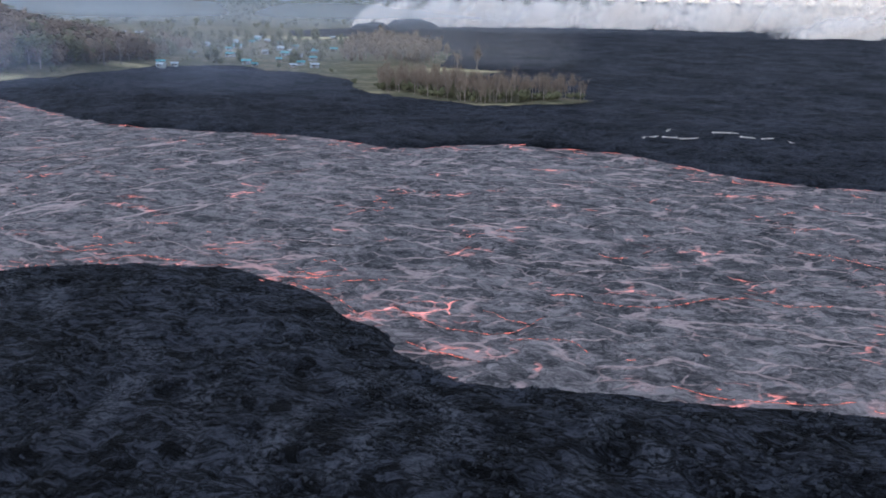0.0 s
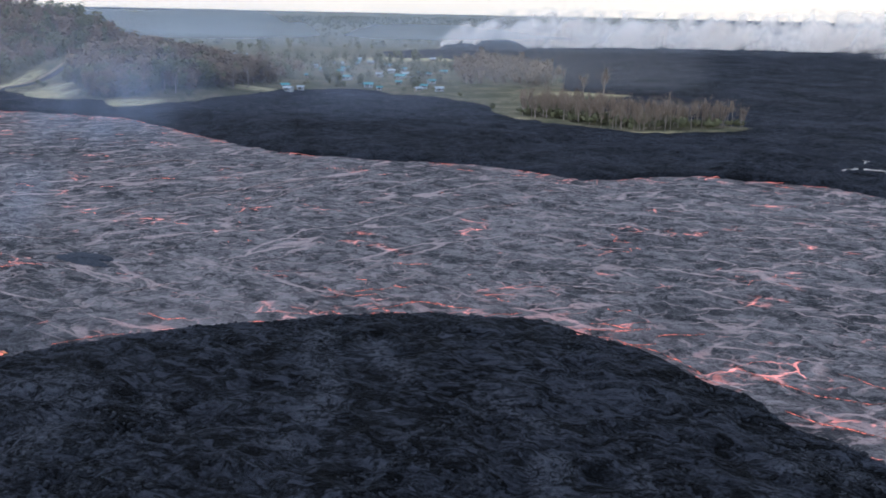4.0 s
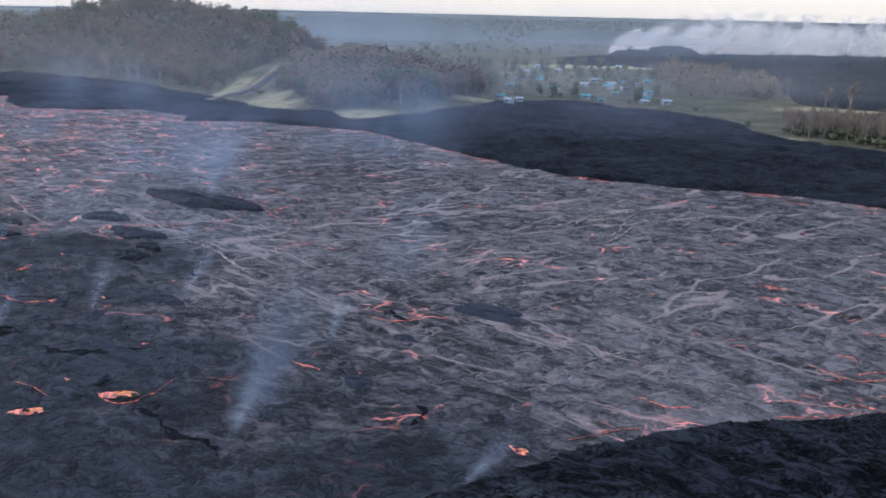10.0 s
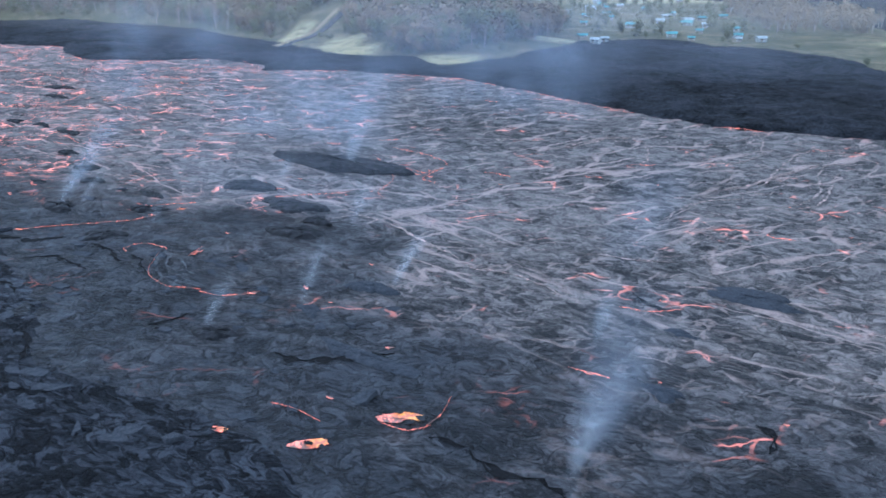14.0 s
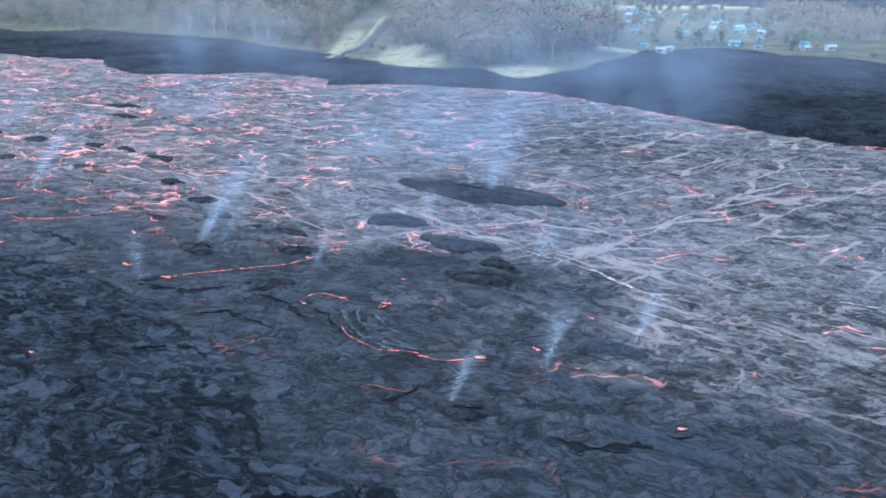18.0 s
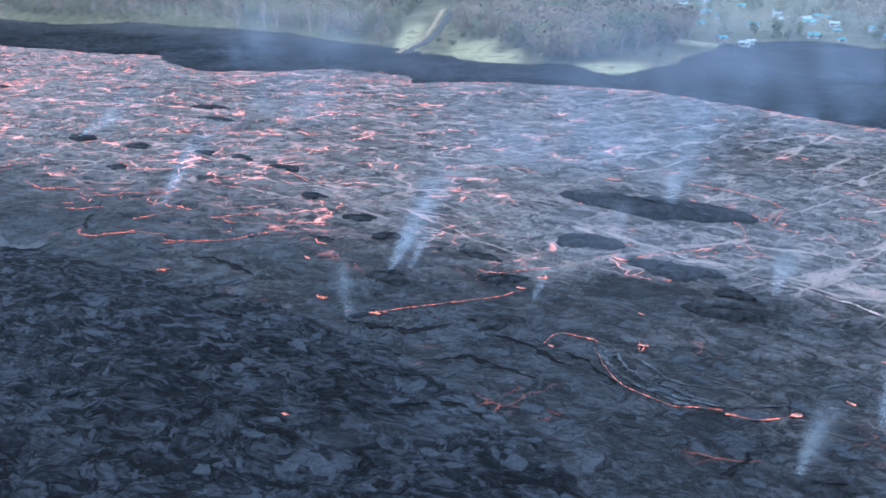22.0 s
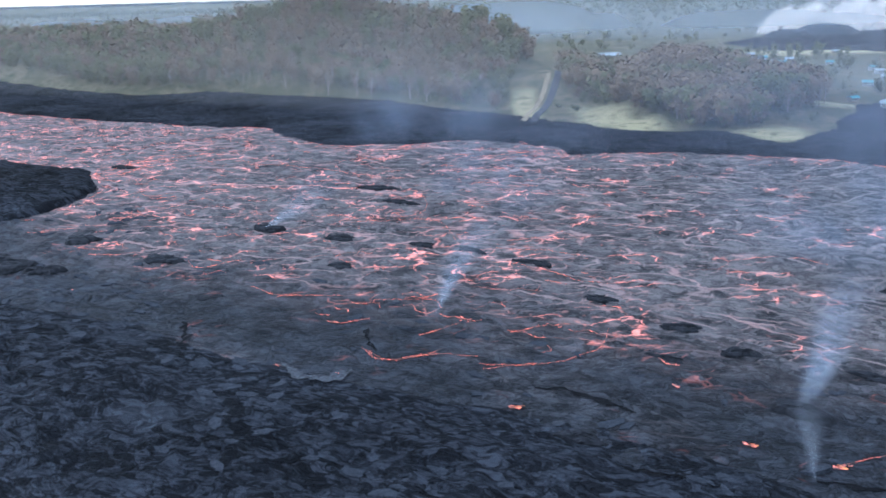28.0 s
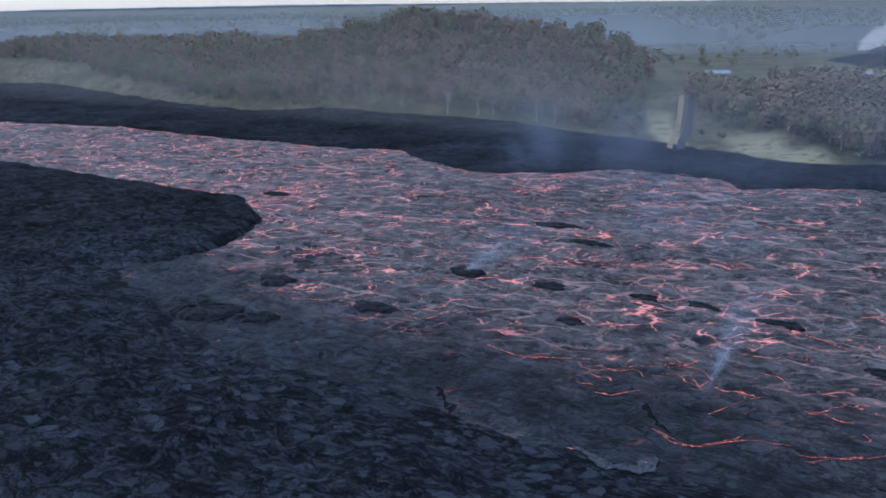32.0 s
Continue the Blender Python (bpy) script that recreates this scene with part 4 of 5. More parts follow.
r = np.random.default_rng(77)
tu, tv = r.uniform(30, 520, 9000), r.uniform(62, 240, 9000)
tx, ty = tu * ALONG[0] + tv * ACROSS[0], tu * ALONG[1] + tv * ACROSS[1]
deep = inside(tx, ty, CHANNEL)
good = (tx < -95) & (deep < 55) & (vnoise(tx, ty, 16, 55) > -0.15) & (r.random(9000) > np.maximum(deep, 0) / 60)
plates_of_crust = crust_plates(r, tx[good][:280], ty[good][:280])
for p in plates_of_crust:
    base = p.mean(0)
    ob = build("crust_slab", p - base, SLAB_FACES, SLAB_SKIN, lava)
    ob.location = base

# ---------------------------------------------------------------- trees
def make_bark(name, dark, light):
    m = Nodes(name)
    n = m.noise(m.coords(), 1.2, 3)
    m.set(colour=m.mix(n, dark, light), rough=0.9)
    return m.mat


def make_leaf(name, one_, two):
    """Foliage that differs from tree to tree and from leaf to leaf."""
    m = Nodes(name)
    tree = m.tree.nodes.new("ShaderNodeObjectInfo").outputs["Random"]
    leaf = m.tree.nodes.new("ShaderNodeNewGeometry").outputs["Random Per Island"]
    k = m.math("ADD", m.math("MULTIPLY", tree, 0.6), m.math("MULTIPLY", leaf, 0.4))
    m.set(colour=m.mix(k, one_, two), rough=0.85, spec=0.2)
    return m.mat


BARK = make_bark("grey_bark", (0.18, 0.15, 0.12), (0.36, 0.31, 0.25))
DARK_BARK = make_bark("brown_bark", (0.07, 0.058, 0.048), (0.15, 0.125, 0.105))
DRY_LEAF = make_leaf("dry_leaf", (0.120, 0.086, 0.053), (0.205, 0.155, 0.100))
GREEN_LEAF = make_leaf("green_leaf", (0.082, 0.086, 0.040), (0.155, 0.146, 0.074))
TWIG = make_leaf("bare_twig", (0.13, 0.098, 0.07), (0.27, 0.21, 0.15))


def tube(verts, faces, a, b, ra, rb, sides=5):
    a, b = np.array(a, float), np.array(b, float)
    d = (b - a) / (np.linalg.norm(b - a) + 1e-9)
    p = np.cross(d, (0.31, 0.85, 0.2))
    p /= np.linalg.norm(p)
    q = np.cross(d, p)
    s = len(verts)
    for c, r in ((a, ra), (b, rb)):
        for i in range(sides):
            t = 2 * math.pi * i / sides
            verts.append(c + r * (math.cos(t) * p + math.sin(t) * q))
    faces += [(s + i, s + (i + 1) % sides, s + sides + (i + 1) % sides, s + sides + i) for i in range(sides)]


def skeleton_of(high, spread, limbs, r, lean=0.05):
    """Trunk and limbs: their mesh, and the limbs' ends."""
    verts, faces, ends = [], [], []
    top = np.array([r.normal(0, lean) * high, r.normal(0, lean) * high, high * 0.62])
    mid = top * 0.5 + np.array([r.normal(0, 0.2), r.normal(0, 0.2), 0])
    w = high * 0.017
    tube(verts, faces, (0, 0, -0.6), mid, w, w * 0.75)
    tube(verts, faces, mid, top, w * 0.75, w * 0.4)
    for k in range(limbs):
        t = r.uniform(0.3, 1.0)
        at = mid * (1 - t) + top * t if t > 0.45 else mid * (t + 0.4)
        a = 2 * math.pi * (k / limbs) + r.uniform(-0.5, 0.5)
        out = spread * r.uniform(0.45, 1.0)
        end = at + np.array([math.cos(a) * out, math.sin(a) * out, high * r.uniform(0.12, 0.36)])
        elbow = at * 0.45 + end * 0.55 + np.array([0, 0, -high * 0.03])
        tube(verts, faces, at, elbow, w * 0.42, w * 0.25, 4)
        tube(verts, faces, elbow, end, w * 0.25, w * 0.08, 3)
        ends += [elbow, end]
    ends.append(top)
    return verts, faces, ends


def low_limbs(high, r):
    """Where undergrowth and low branches carry leaves."""
    return [np.array([r.normal(0, 1.6), r.normal(0, 1.6), high * k]) for k in (0.12, 0.22, 0.32, 0.42)]


def quad(verts, faces, c, a, b):
    s = len(verts)
    verts += [c - a - b, c + a - b * 0.6, c + a * 0.8 + b, c - a * 0.7 + b * 0.8]
    faces.append((s, s + 1, s + 2, s + 3))


def leafy(ends, count, reach, size, r, squash=0.7):
    """Many small clumps of leaves round the limbs' ends, facing outwards."""
    verts, faces = [], []
    heart = np.mean(ends, 0) - np.array([0, 0, reach * 0.5])
    for _ in range(count):
        e = ends[r.integers(len(ends))]
        o = r.normal(0, 1, 3)
        o *= reach * r.random() ** 0.4 / (np.linalg.norm(o) + 1e-9)
        o[2] *= squash
        out = e + o - heart
        out = out / (np.linalg.norm(out) + 1e-9) + 0.7 * o / reach + r.normal(0, 0.28, 3)
        a = np.cross(out, r.normal(0, 1, 3))
        b = np.cross(out, a)
        s = size * r.uniform(0.5, 1.3)
        a *= s / np.linalg.norm(a)
        b *= s / np.linalg.norm(b)
        quad(verts, faces, e + o, a, b)
    return verts, faces


def twiggy(ends, count, length, r):
    """Bare twigs: thin upright slips."""
    verts, faces = [], []
    for _ in range(count):
        e = ends[r.integers(len(ends))] + r.normal(0, 0.5, 3)
        d = np.array([r.normal(0, 0.55), r.normal(0, 0.55), r.uniform(0.4, 1.0)])
        d *= length * r.uniform(0.5, 1.2) / np.linalg.norm(d)
        w = np.array([r.normal(), r.normal(), 0.0])
        w *= 0.10 / (np.linalg.norm(w) + 1e-9)
        s = len(verts)
        verts += [e - w, e + w, e + d + w * 0.3, e + d - w * 0.3]
        faces.append((s, s + 1, s + 2, s + 3))
    return verts, faces


def tree_shape(kind, seed):
    r = np.random.default_rng(seed)
    if kind == "bare_tree":
        high = r.uniform(11, 15)
        tv, tf, ends = skeleton_of(high, 1.9, 7, r, 0.02)
        cv, cf = twiggy(ends, 110, 2.6, r)
    elif kind == "dry_tree":
        high = r.uniform(11, 15)
        tv, tf, ends = skeleton_of(high, 4.4, 9, r)
        cv, cf = leafy(ends + low_limbs(high, r), 560, 2.7, 0.50, r, 0.9)
    elif kind == "green_tree":
        high = r.uniform(10, 14)
        tv, tf, ends = skeleton_of(high, 4.2, 9, r)
        cv, cf = leafy(ends + low_limbs(high, r), 540, 2.7, 0.52, r, 0.9)
    elif kind in ("wood_dry", "wood_green"):
        high = r.uniform(11, 15)
        tv, tf, ends = skeleton_of(high, 4.2, 4, r)
        cv, cf = leafy(ends + low_limbs(high, r), 190, 3.1, 0.78, r, 0.9)
    elif kind == "far_clump":
        high = r.uniform(6, 9)
        tv, tf, ends = skeleton_of(high, 4.0, 2, r)
        cv, cf = leafy(ends, 42, 3.4, 1.0, r, 0.55)
    else:
        high = r.uniform(2.5, 4)
        tv, tf, ends = skeleton_of(high, 1.5, 5, r)
        cv, cf = leafy(ends, 110, 1.2, 0.38, r)
    return np.array(tv), tf, np.array(cv), cf


LOOK = {"bare_tree": (BARK, TWIG, "leafless grey tree with a slender pale trunk", "tree"),
        "dry_tree": (DARK_BARK, DRY_LEAF, "scorched brown tree with a thin dry crown", "tree"),
        "green_tree": (DARK_BARK, GREEN_LEAF, "olive green tree with a rounded leafy crown", "tree"),
        "wood_dry": (DARK_BARK, DRY_LEAF, "dry tree", "tree"),
        "wood_green": (DARK_BARK, GREEN_LEAF, "green tree", "tree"),
        "far_clump": (DARK_BARK, GREEN_LEAF, "far clump of trees", "tree"),
        "shrub": (DARK_BARK, GREEN_LEAF, "low green shrub in dry grass", "shrub")}
GROUPS = {"bare_tree": "bare trees", "dry_tree": "dry trees", "green_tree": "green trees", "shrub": "shrubs", "far_clump": "far clumps", "wood_dry": "", "wood_green": ""}
SHAPES, FIRST = {}, {}
for kind in LOOK:
    for k in range(4):
        SHAPES[kind, k] = tree_shape(kind, 100 + 7 * k + len(kind))


def plant(kind, x, y, scale=1.0, squeeze=1.0):
    k = int(rng.integers(4))
    m = pose(x, y, ground_at(x, y) - 0.2, 0, 0, rng.uniform(0, 360)) @ Matrix.Diagonal((scale * squeeze, scale * squeeze, scale, 1))
    if (kind, k) not in FIRST:
        bark, leaf, label, category = LOOK[kind]
        tv, tf, cv, cf = SHAPES[kind, k]
        root = new(kind)
        build("trunk", tv, tf, bark, root)
        build("crown", cv, cf, leaf, root)
        tagged(root, label, category, GROUPS[kind])
        root.matrix_world = m
        FIRST[kind, k] = root
        return root
    ob = copy_thing(FIRST[kind, k], m)
    ob.matrix_basis = m
    return ob


def scatter(zone, spacing, seed):
    """Places within an outline, not closer than about the spacing."""
    r = np.random.default_rng(seed)
    p = np.array(zone, float)
    lo, hi = p.min(0), p.max(0)
    gx, gy = np.meshgrid(np.arange(lo[0], hi[0], spacing), np.arange(lo[1], hi[1], spacing))
    x = (gx + r.uniform(-0.8, 0.8, gx.shape) * spacing).ravel()
    y = (gy + r.uniform(-0.8, 0.8, gy.shape) * spacing).ravel()
    good = inside(x, y, zone) > 0
    return np.column_stack([x[good], y[good]]), r


def woods(name, zone, spacing, kinds, seed, low=0.85, high=1.25, label="", skip=0.0):
    """A wood that nobody could count, as one crown mesh and one trunk mesh."""
    spots, r = scatter(zone, spacing, seed)
    spots = spots[r.random(len(spots)) >= skip]
    z = ground_height(spots[:, 0], spots[:, 1]) - 0.3
    root = new(name)
    tagged(root, label, "woods", kind="stuff")
    chosen = r.choice(len(kinds), len(spots))
    for kind in sorted(set(kinds)):
        bark, leaf, _, _ = LOOK[kind]
        gather = {"trunks": ([], [], 0), "crowns": ([], [], 0)}
        for i in np.nonzero(np.array([kinds[c] == kind for c in chosen]))[0]:
            tv, tf, cv, cf = SHAPES[kind, int(r.integers(4))]
            a, s = r.uniform(0, 6.28), r.uniform(low, high)
            c, d = math.cos(a) * s, math.sin(a) * s
            turn = np.array([[c, d, 0], [-d, c, 0], [0, 0, s]])
            for key, vv, ff in (("trunks", tv, tf), ("crowns", cv, cf)):
                vs_, fs_, n = gather[key]
                vs_.append(vv @ turn + (spots[i, 0], spots[i, 1], z[i]))
                fs_.append(np.array(ff) + n)
                gather[key] = (vs_, fs_, n + len(vv))
        for key, material in (("trunks", bark), ("crowns", leaf)):
            vs_, fs_, n = gather[key]
            if vs_:
                ob = quads_mesh(key, np.vstack(vs_), np.vstack(fs_), material)
                ob.parent = root
    return root


def quads_mesh(name, co, quads, material):
    mesh = bpy.data.meshes.new(name)
    mesh.vertices.add(len(co))
    mesh.vertices.foreach_set("co", co.ravel())
    mesh.loops.add(quads.size)
    mesh.loops.foreach_set("vertex_index", quads.ravel().astype(np.int32))
    mesh.polygons.add(len(quads))
    mesh.polygons.foreach_set("loop_start", np.arange(0, quads.size, 4, dtype=np.int32))
    mesh.update(calc_edges=True)
    mesh.materials.append(material)
    return new(name, mesh)


# rubble on the old flow beside the channel
BLOCK = np.array([(x, y, z) for z in (-0.5, 0.5) for y in (-0.5, 0.5) for x in (-0.5, 0.5)])
BLOCK_FACES = np.array([(0, 2, 3, 1), (4, 5, 7, 6), (0, 1, 5, 4), (2, 6, 7, 3), (0, 4, 6, 2), (1, 3, 7, 5)])
r = np.random.default_rng(78)
u, v = r.uniform(-175, 110, 26000), 24 + 140 * r.random(26000)
bx, by = u * ALONG[0] + v * ACROSS[0], u * ALONG[1] + v * ACROSS[1]
keep = (inside(bx, by, CHANNEL) < -0.5) & (vnoise(bx, by, 11, 66) + 0.5 * vnoise(bx, by, 4, 67) > -0.1) & (bx > -105)
bx, by = bx[keep], by[keep]
size = 0.18 + 0.42 * r.random(len(bx)) ** 2.5
block = BLOCK[None] * size[:, None, None] * r.uniform(0.6, 1.5, (len(bx), 8, 1)) * r.uniform(0.6, 1.4, (len(bx), 1, 3))
a = r.uniform(0, 6.28, len(bx))
co, si = np.cos(a)[:, None], np.sin(a)[:, None]
block = np.stack([block[..., 0] * co - block[..., 1] * si + bx[:, None], block[..., 0] * si + block[..., 1] * co + by[:, None], block[..., 2] + (surface(bx, by) - size * 0.05)[:, None]], -1)
rubble = quads_mesh("rubble", block.reshape(-1, 3), (BLOCK_FACES[None] + 8 * np.arange(len(bx))[:, None, None]).reshape(-1, 4), RUBBLE)
tagged(rubble, "loose dark clinker blocks strewn over the old flow", "rubble", kind="stuff")

# the edge of the wood, tree by tree
HILL_EDGE = [(-262, 592), (-312, 632), (-347, 648), (-388, 668), (-425, 690), (-473, 686), (-520, 712), (-600, 768), (-712, 865),
             (-735, 895), (-600, 800), (-520, 742), (-470, 716), (-425, 720), (-385, 700), (-345, 682), (-305, 664), (-250, 630)]
KNOLL = [(-206, 606), (-172, 512), (-158, 488), (-142, 484), (-116, 502), (-90, 538), (-74, 590), (-92, 640), (-150, 668), (-200, 680)]
CLUMP = [(84, 432), (108, 412), (128, 388), (178, 393), (188, 401), (140, 428), (112, 462), (82, 470)]
GROVE = [(62, 600), (122, 590), (140, 640), (146, 700), (100, 850), (62, 800)]
for x, y in scatter(HILL_EDGE, 7.6, 5)[0][:230]:
    plant(("dry_tree", "green_tree", "dry_tree", "bare_tree")[int(rng.integers(4))] if x > -470 else ("green_tree", "dry_tree", "green_tree")[int(rng.integers(3))], x, y, rng.uniform(0.8, 1.25))
for x, y in scatter(KNOLL, 6.4, 6)[0]:
    plant(("dry_tree", "dry_tree", "dry_tree", "bare_tree", "green_tree")[int(rng.integers(5))], x, y, rng.uniform(0.95, 1.4), 1.15)
for x, y in scatter(CLUMP, 4.4, 7)[0]:
    plant("bare_tree", x, y, rng.uniform(0.7, 1.05), 0.9)
for x, y in scatter(CLUMP, 6.0, 17)[0]:
    plant("shrub", x, y, rng.uniform(0.9, 1.8))
for x, y in ((-350, 644), (-331, 637), (-322, 634), (-296, 612), (-286, 606), (150, 556), (138, 562), (-86, 540), (-79, 552)):
    plant("bare_tree", x, y, rng.uniform(1.0, 1.3), 1.3)
BESIDE_ROAD = ([(-268, 596), (-246, 560), (-240, 566), (-238, 606), (-232, 646), (-256, 640)], [(-206, 592), (-200, 560), (-186, 545), (-188, 600), (-196, 650), (-202, 640)])
for zone in BESIDE_ROAD:
    for x, y in scatter(zone, 8.5, 8)[0]:
        plant(("dry_tree", "shrub", "green_tree")[int(rng.integers(3))], x, y, rng.uniform(0.5, 0.9))
SHRUBS = [(-275, 592), (-262, 584), (-246, 566), (-206, 548), (-214, 560), (-160, 494), (-116, 498), (-104, 500), (-420, 683), (-440, 682), (-455, 680), (-500, 700), (20, 552), (-20, 575), (55, 528), (70, 470)]
for x, y in SHRUBS:
    plant("shrub", x, y, rng.uniform(0.8, 1.5))

woods("hill_woods", [(-246, 632), (-222, 690), (-214, 780), (-330, 900), (-520, 990), (-800, 1130), (-1250, 1300), (-1250, 1060), (-900, 955), (-740, 897), (-600, 802), (-520, 744),
                     (-470, 718), (-425, 722), (-385, 702), (-345, 684), (-305, 666)],
      9.6, ["wood_dry", "wood_green", "wood_dry"], 21, 0.85, 1.3, "dense dry brown and olive woods on a hillside")
woods("grove", GROVE, 8.5, ["bare_tree", "wood_dry", "bare_tree"], 22, 0.7, 1.1, "thin grove of bare grey-brown trees")
woods("edge_woods", [(-95, 560), (-66, 580), (-62, 700), (-96, 770), (-140, 720), (-130, 680), (-90, 645)], 9.0, ["wood_dry", "bare_tree", "wood_green"], 23, 0.7, 1.2,
      "mixed dry woods beside the meadow")
woods("town_trees", [(-60, 590), (50, 560), (60, 700), (60, 860), (-90, 900), (-120, 820), (-60, 700)], 13, ["wood_green", "shrub", "shrub"], 24, 0.4, 0.8, "scattered small green trees among houses")
woods("far_woods", [(-2300, 2100), (-900, 1180), (-330, 930), (-100, 940), (-50, 1010), (90, 1180), (380, 1500), (650, 2300), (300, 3000), (-2300, 3100)], 31, ["far_clump"], 25, 0.7, 1.3,
      "distant patchy green and brown woods", skip=0.2)

# ---------------------------------------------------------------- road, houses, mast
ASPHALT = plain("worn_asphalt", (0.055, 0.055, 0.058), 0.9, 0, 0.3, 3)
EARTH = plain("pale_earth", (0.23, 0.185, 0.115), 0.95, 0, 0.3, 4)


def strip(name, line, left, right, lift, material, label, kind="structure"):
    p = spline(line, 6)
    go = np.gradient(p, axis=0)
    side = np.stack([-go[:, 1], go[:, 0]], 1) / np.hypot(go[:, 0], go[:, 1])[:, None]
    n, ks = len(p), np.linspace(left, right, 4)
    tops = [ground_height(*(p + side * k).T) + lift for k in ks]
    rows = [np.column_stack([p + side * k, z]) for k, z in zip(ks, tops)]
    rows += [np.column_stack([p + side * right, tops[-1] - 1.0]), np.column_stack([p + side * left, tops[0] - 1.0])]
    faces = [(r * n + i, r * n + i + 1, ((r + 1) % 6) * n + i + 1, ((r + 1) % 6) * n + i) for r in range(6) for i in range(n - 1)]
    return tagged(build(name, np.vstack(rows), faces, material), label, "road", kind=kind)


ROAD = [(-229, 530), (-225, 548), (-219, 570), (-214, 592), (-209, 618), (-205, 650)]
strip("road", ROAD, -2.0, 2.0, 0.35, ASPHALT, "narrow grey asphalt road climbing away from the lava")
strip("verge", [(x - 1, y) for x, y in ROAD[:5]], 2.8, 5.6, 0.2, EARTH, "pale bare earth verge beside the road")

WHITE_WALL = plain("white_wall", (0.30, 0.32, 0.31), 0.8, 0, 0.12, 3)
TAN_WALL = plain("tan_wall", (0.24, 0.21, 0.16), 0.8, 0, 0.12, 3)
TEAL = plain("teal_metal", (0.10, 0.24, 0.24), 0.7, 0, 0.2, 3)
WHITE_ROOF = plain("white_metal_roof", (0.30, 0.34, 0.34), 0.6, 0, 0.1, 3)
PANE = plain("window_pane", (0.03, 0.04, 0.05), 0.15, 0, 0.1, 3)
FRAME = plain("window_frame", (0.7, 0.7, 0.68), 0.6, 0, 0.1, 3)


def box(x0, x1, y0, y1, z0, z1):
    v = [(x, y, z) for z in (z0, z1) for y in (y0, y1) for x in (x0, x1)]
    return v, [(0, 2, 3, 1), (4, 5, 7, 6), (0, 1, 5, 4), (2, 6, 7, 3), (0, 4, 6, 2), (1, 3, 7, 5)]


def house(x, y, length, depth, high, turn, wall, roof, label):
    root = new("house")
    a, b, r = length / 2, depth / 2, depth * 0.22
    v, f = box(-a, a, -b, b, -1.2, high)
    v += [(-a, 0, high + r), (a, 0, high + r)]
    f += [(4, 6, 8), (5, 9, 7)]
    build("wall", v, f, wall, root)
    e, t = 0.6, 0.15
    for s in (-1, 1):
        eave, ridge_z = high - r * e / b, high + r
        rv = [(-a - e, s * (b + e), eave), (a + e, s * (b + e), eave), (a + e, 0, ridge_z), (-a - e, 0, ridge_z)]
        rv += [(p, q, z + t) for p, q, z in rv]
        build("roof", rv, [(0, 1, 2, 3), (4, 7, 6, 5), (0, 4, 5, 1), (1, 5, 6, 2), (2, 6, 7, 3), (3, 7, 4, 0)], roof, root)
    for k in (-0.62, 0.05, 0.62):
        for s in (-1, 1):
            win = build("window", *box(k * a - 0.75, k * a + 0.75, s * b - 0.06, s * b + 0.06, high * 0.38, high * 0.8), FRAME, root)
            build("pane", *box(k * a - 0.6, k * a + 0.6, s * b - 0.09, s * b + 0.09, high * 0.44, high * 0.75), PANE, win)
    build("door", *box(-0.32 * a - 0.5, -0.32 * a + 0.5, -b - 0.08, -b + 0.05, 0.0, 2.05), TAN_WALL, root)
    root.matrix_world = pose(x, y, ground_at(x, y) + 0.3, 0, 0, turn)
    return tagged(root, label, "house", "houses")


WALLS, ROOFS = (WHITE_WALL, TAN_WALL, WHITE_WALL), (WHITE_ROOF, TEAL, TEAL)
WORDS = {0: "white metal roof", 1: "teal metal roof", 2: "teal metal roof"}
HOUSES = [(-39, 767, 14), (-24, 780, 9), (-46, 708, 11), (-31, 686, 8), (-12, 800, 10), (-52, 542, 9), (-4, 580, 10), (4, 560, 6), (17, 649, 13), (27, 634, 10), (29, 556, 8),
          (39, 607, 9), (33, 682, 10), (16, 600, 7), (-58, 748, 9), (9, 690, 9), (51, 700, 10), (-26, 820, 11), (4, 760, 9), (46, 856, 10), (-27, 850, 12), (18, 720, 9),
          (-58, 567, 9), (-30, 728, 12), (1, 661, 10), (20, 666, 13), (33, 572, 9), (-22, 633, 11), (-52, 647, 8), (43, 558, 9), (-46, 553, 7), (37, 670, 10)]
for n, (x, y, length) in enumerate(HOUSES):
    k = n * 7 % 5 % 3
    house(x, y, length * 0.55, length * 0.38, 2.1, rng.uniform(-35, 35), WALLS[n % 3], ROOFS[k], "small single-storey house with a " + WORDS[k])
tagged(house(-145, 854, 20, 8, 3.2, 4, WHITE_WALL, WHITE_ROOF, ""), "long low building with a bright white metal roof", "building")

MAST = new("radio_mast")
tagged(MAST, "thin lattice radio mast rising above far woods", "mast")
STEEL = plain("steel", (0.25, 0.25, 0.25), 0.5, 0.6, 0.1, 2)
for k in range(3):
    v, f = [], []
    a = 2.1 * k
    tube(v, f, (math.cos(a) * 1.2, math.sin(a) * 1.2, 0), (math.cos(a) * 0.3, math.sin(a) * 0.3, 52), 0.25, 0.12, 4)
    build("leg", v, f, STEEL, MAST)
for k in range(12):
    v, f = [], []
    z, w = 2 + 4 * k, 1.2 - 0.07 * k
    tube(v, f, (w * math.cos(2.1 * (k % 3)), w * math.sin(2.1 * (k % 3)), z), (w * math.cos(2.1 * (k % 3 + 1)), w * math.sin(2.1 * (k % 3 + 1)), z + 3), 0.1, 0.1, 4)
    build("brace", v, f, STEEL, MAST)
MAST.location = (-750, 1321, ground_at(-750, 1321))

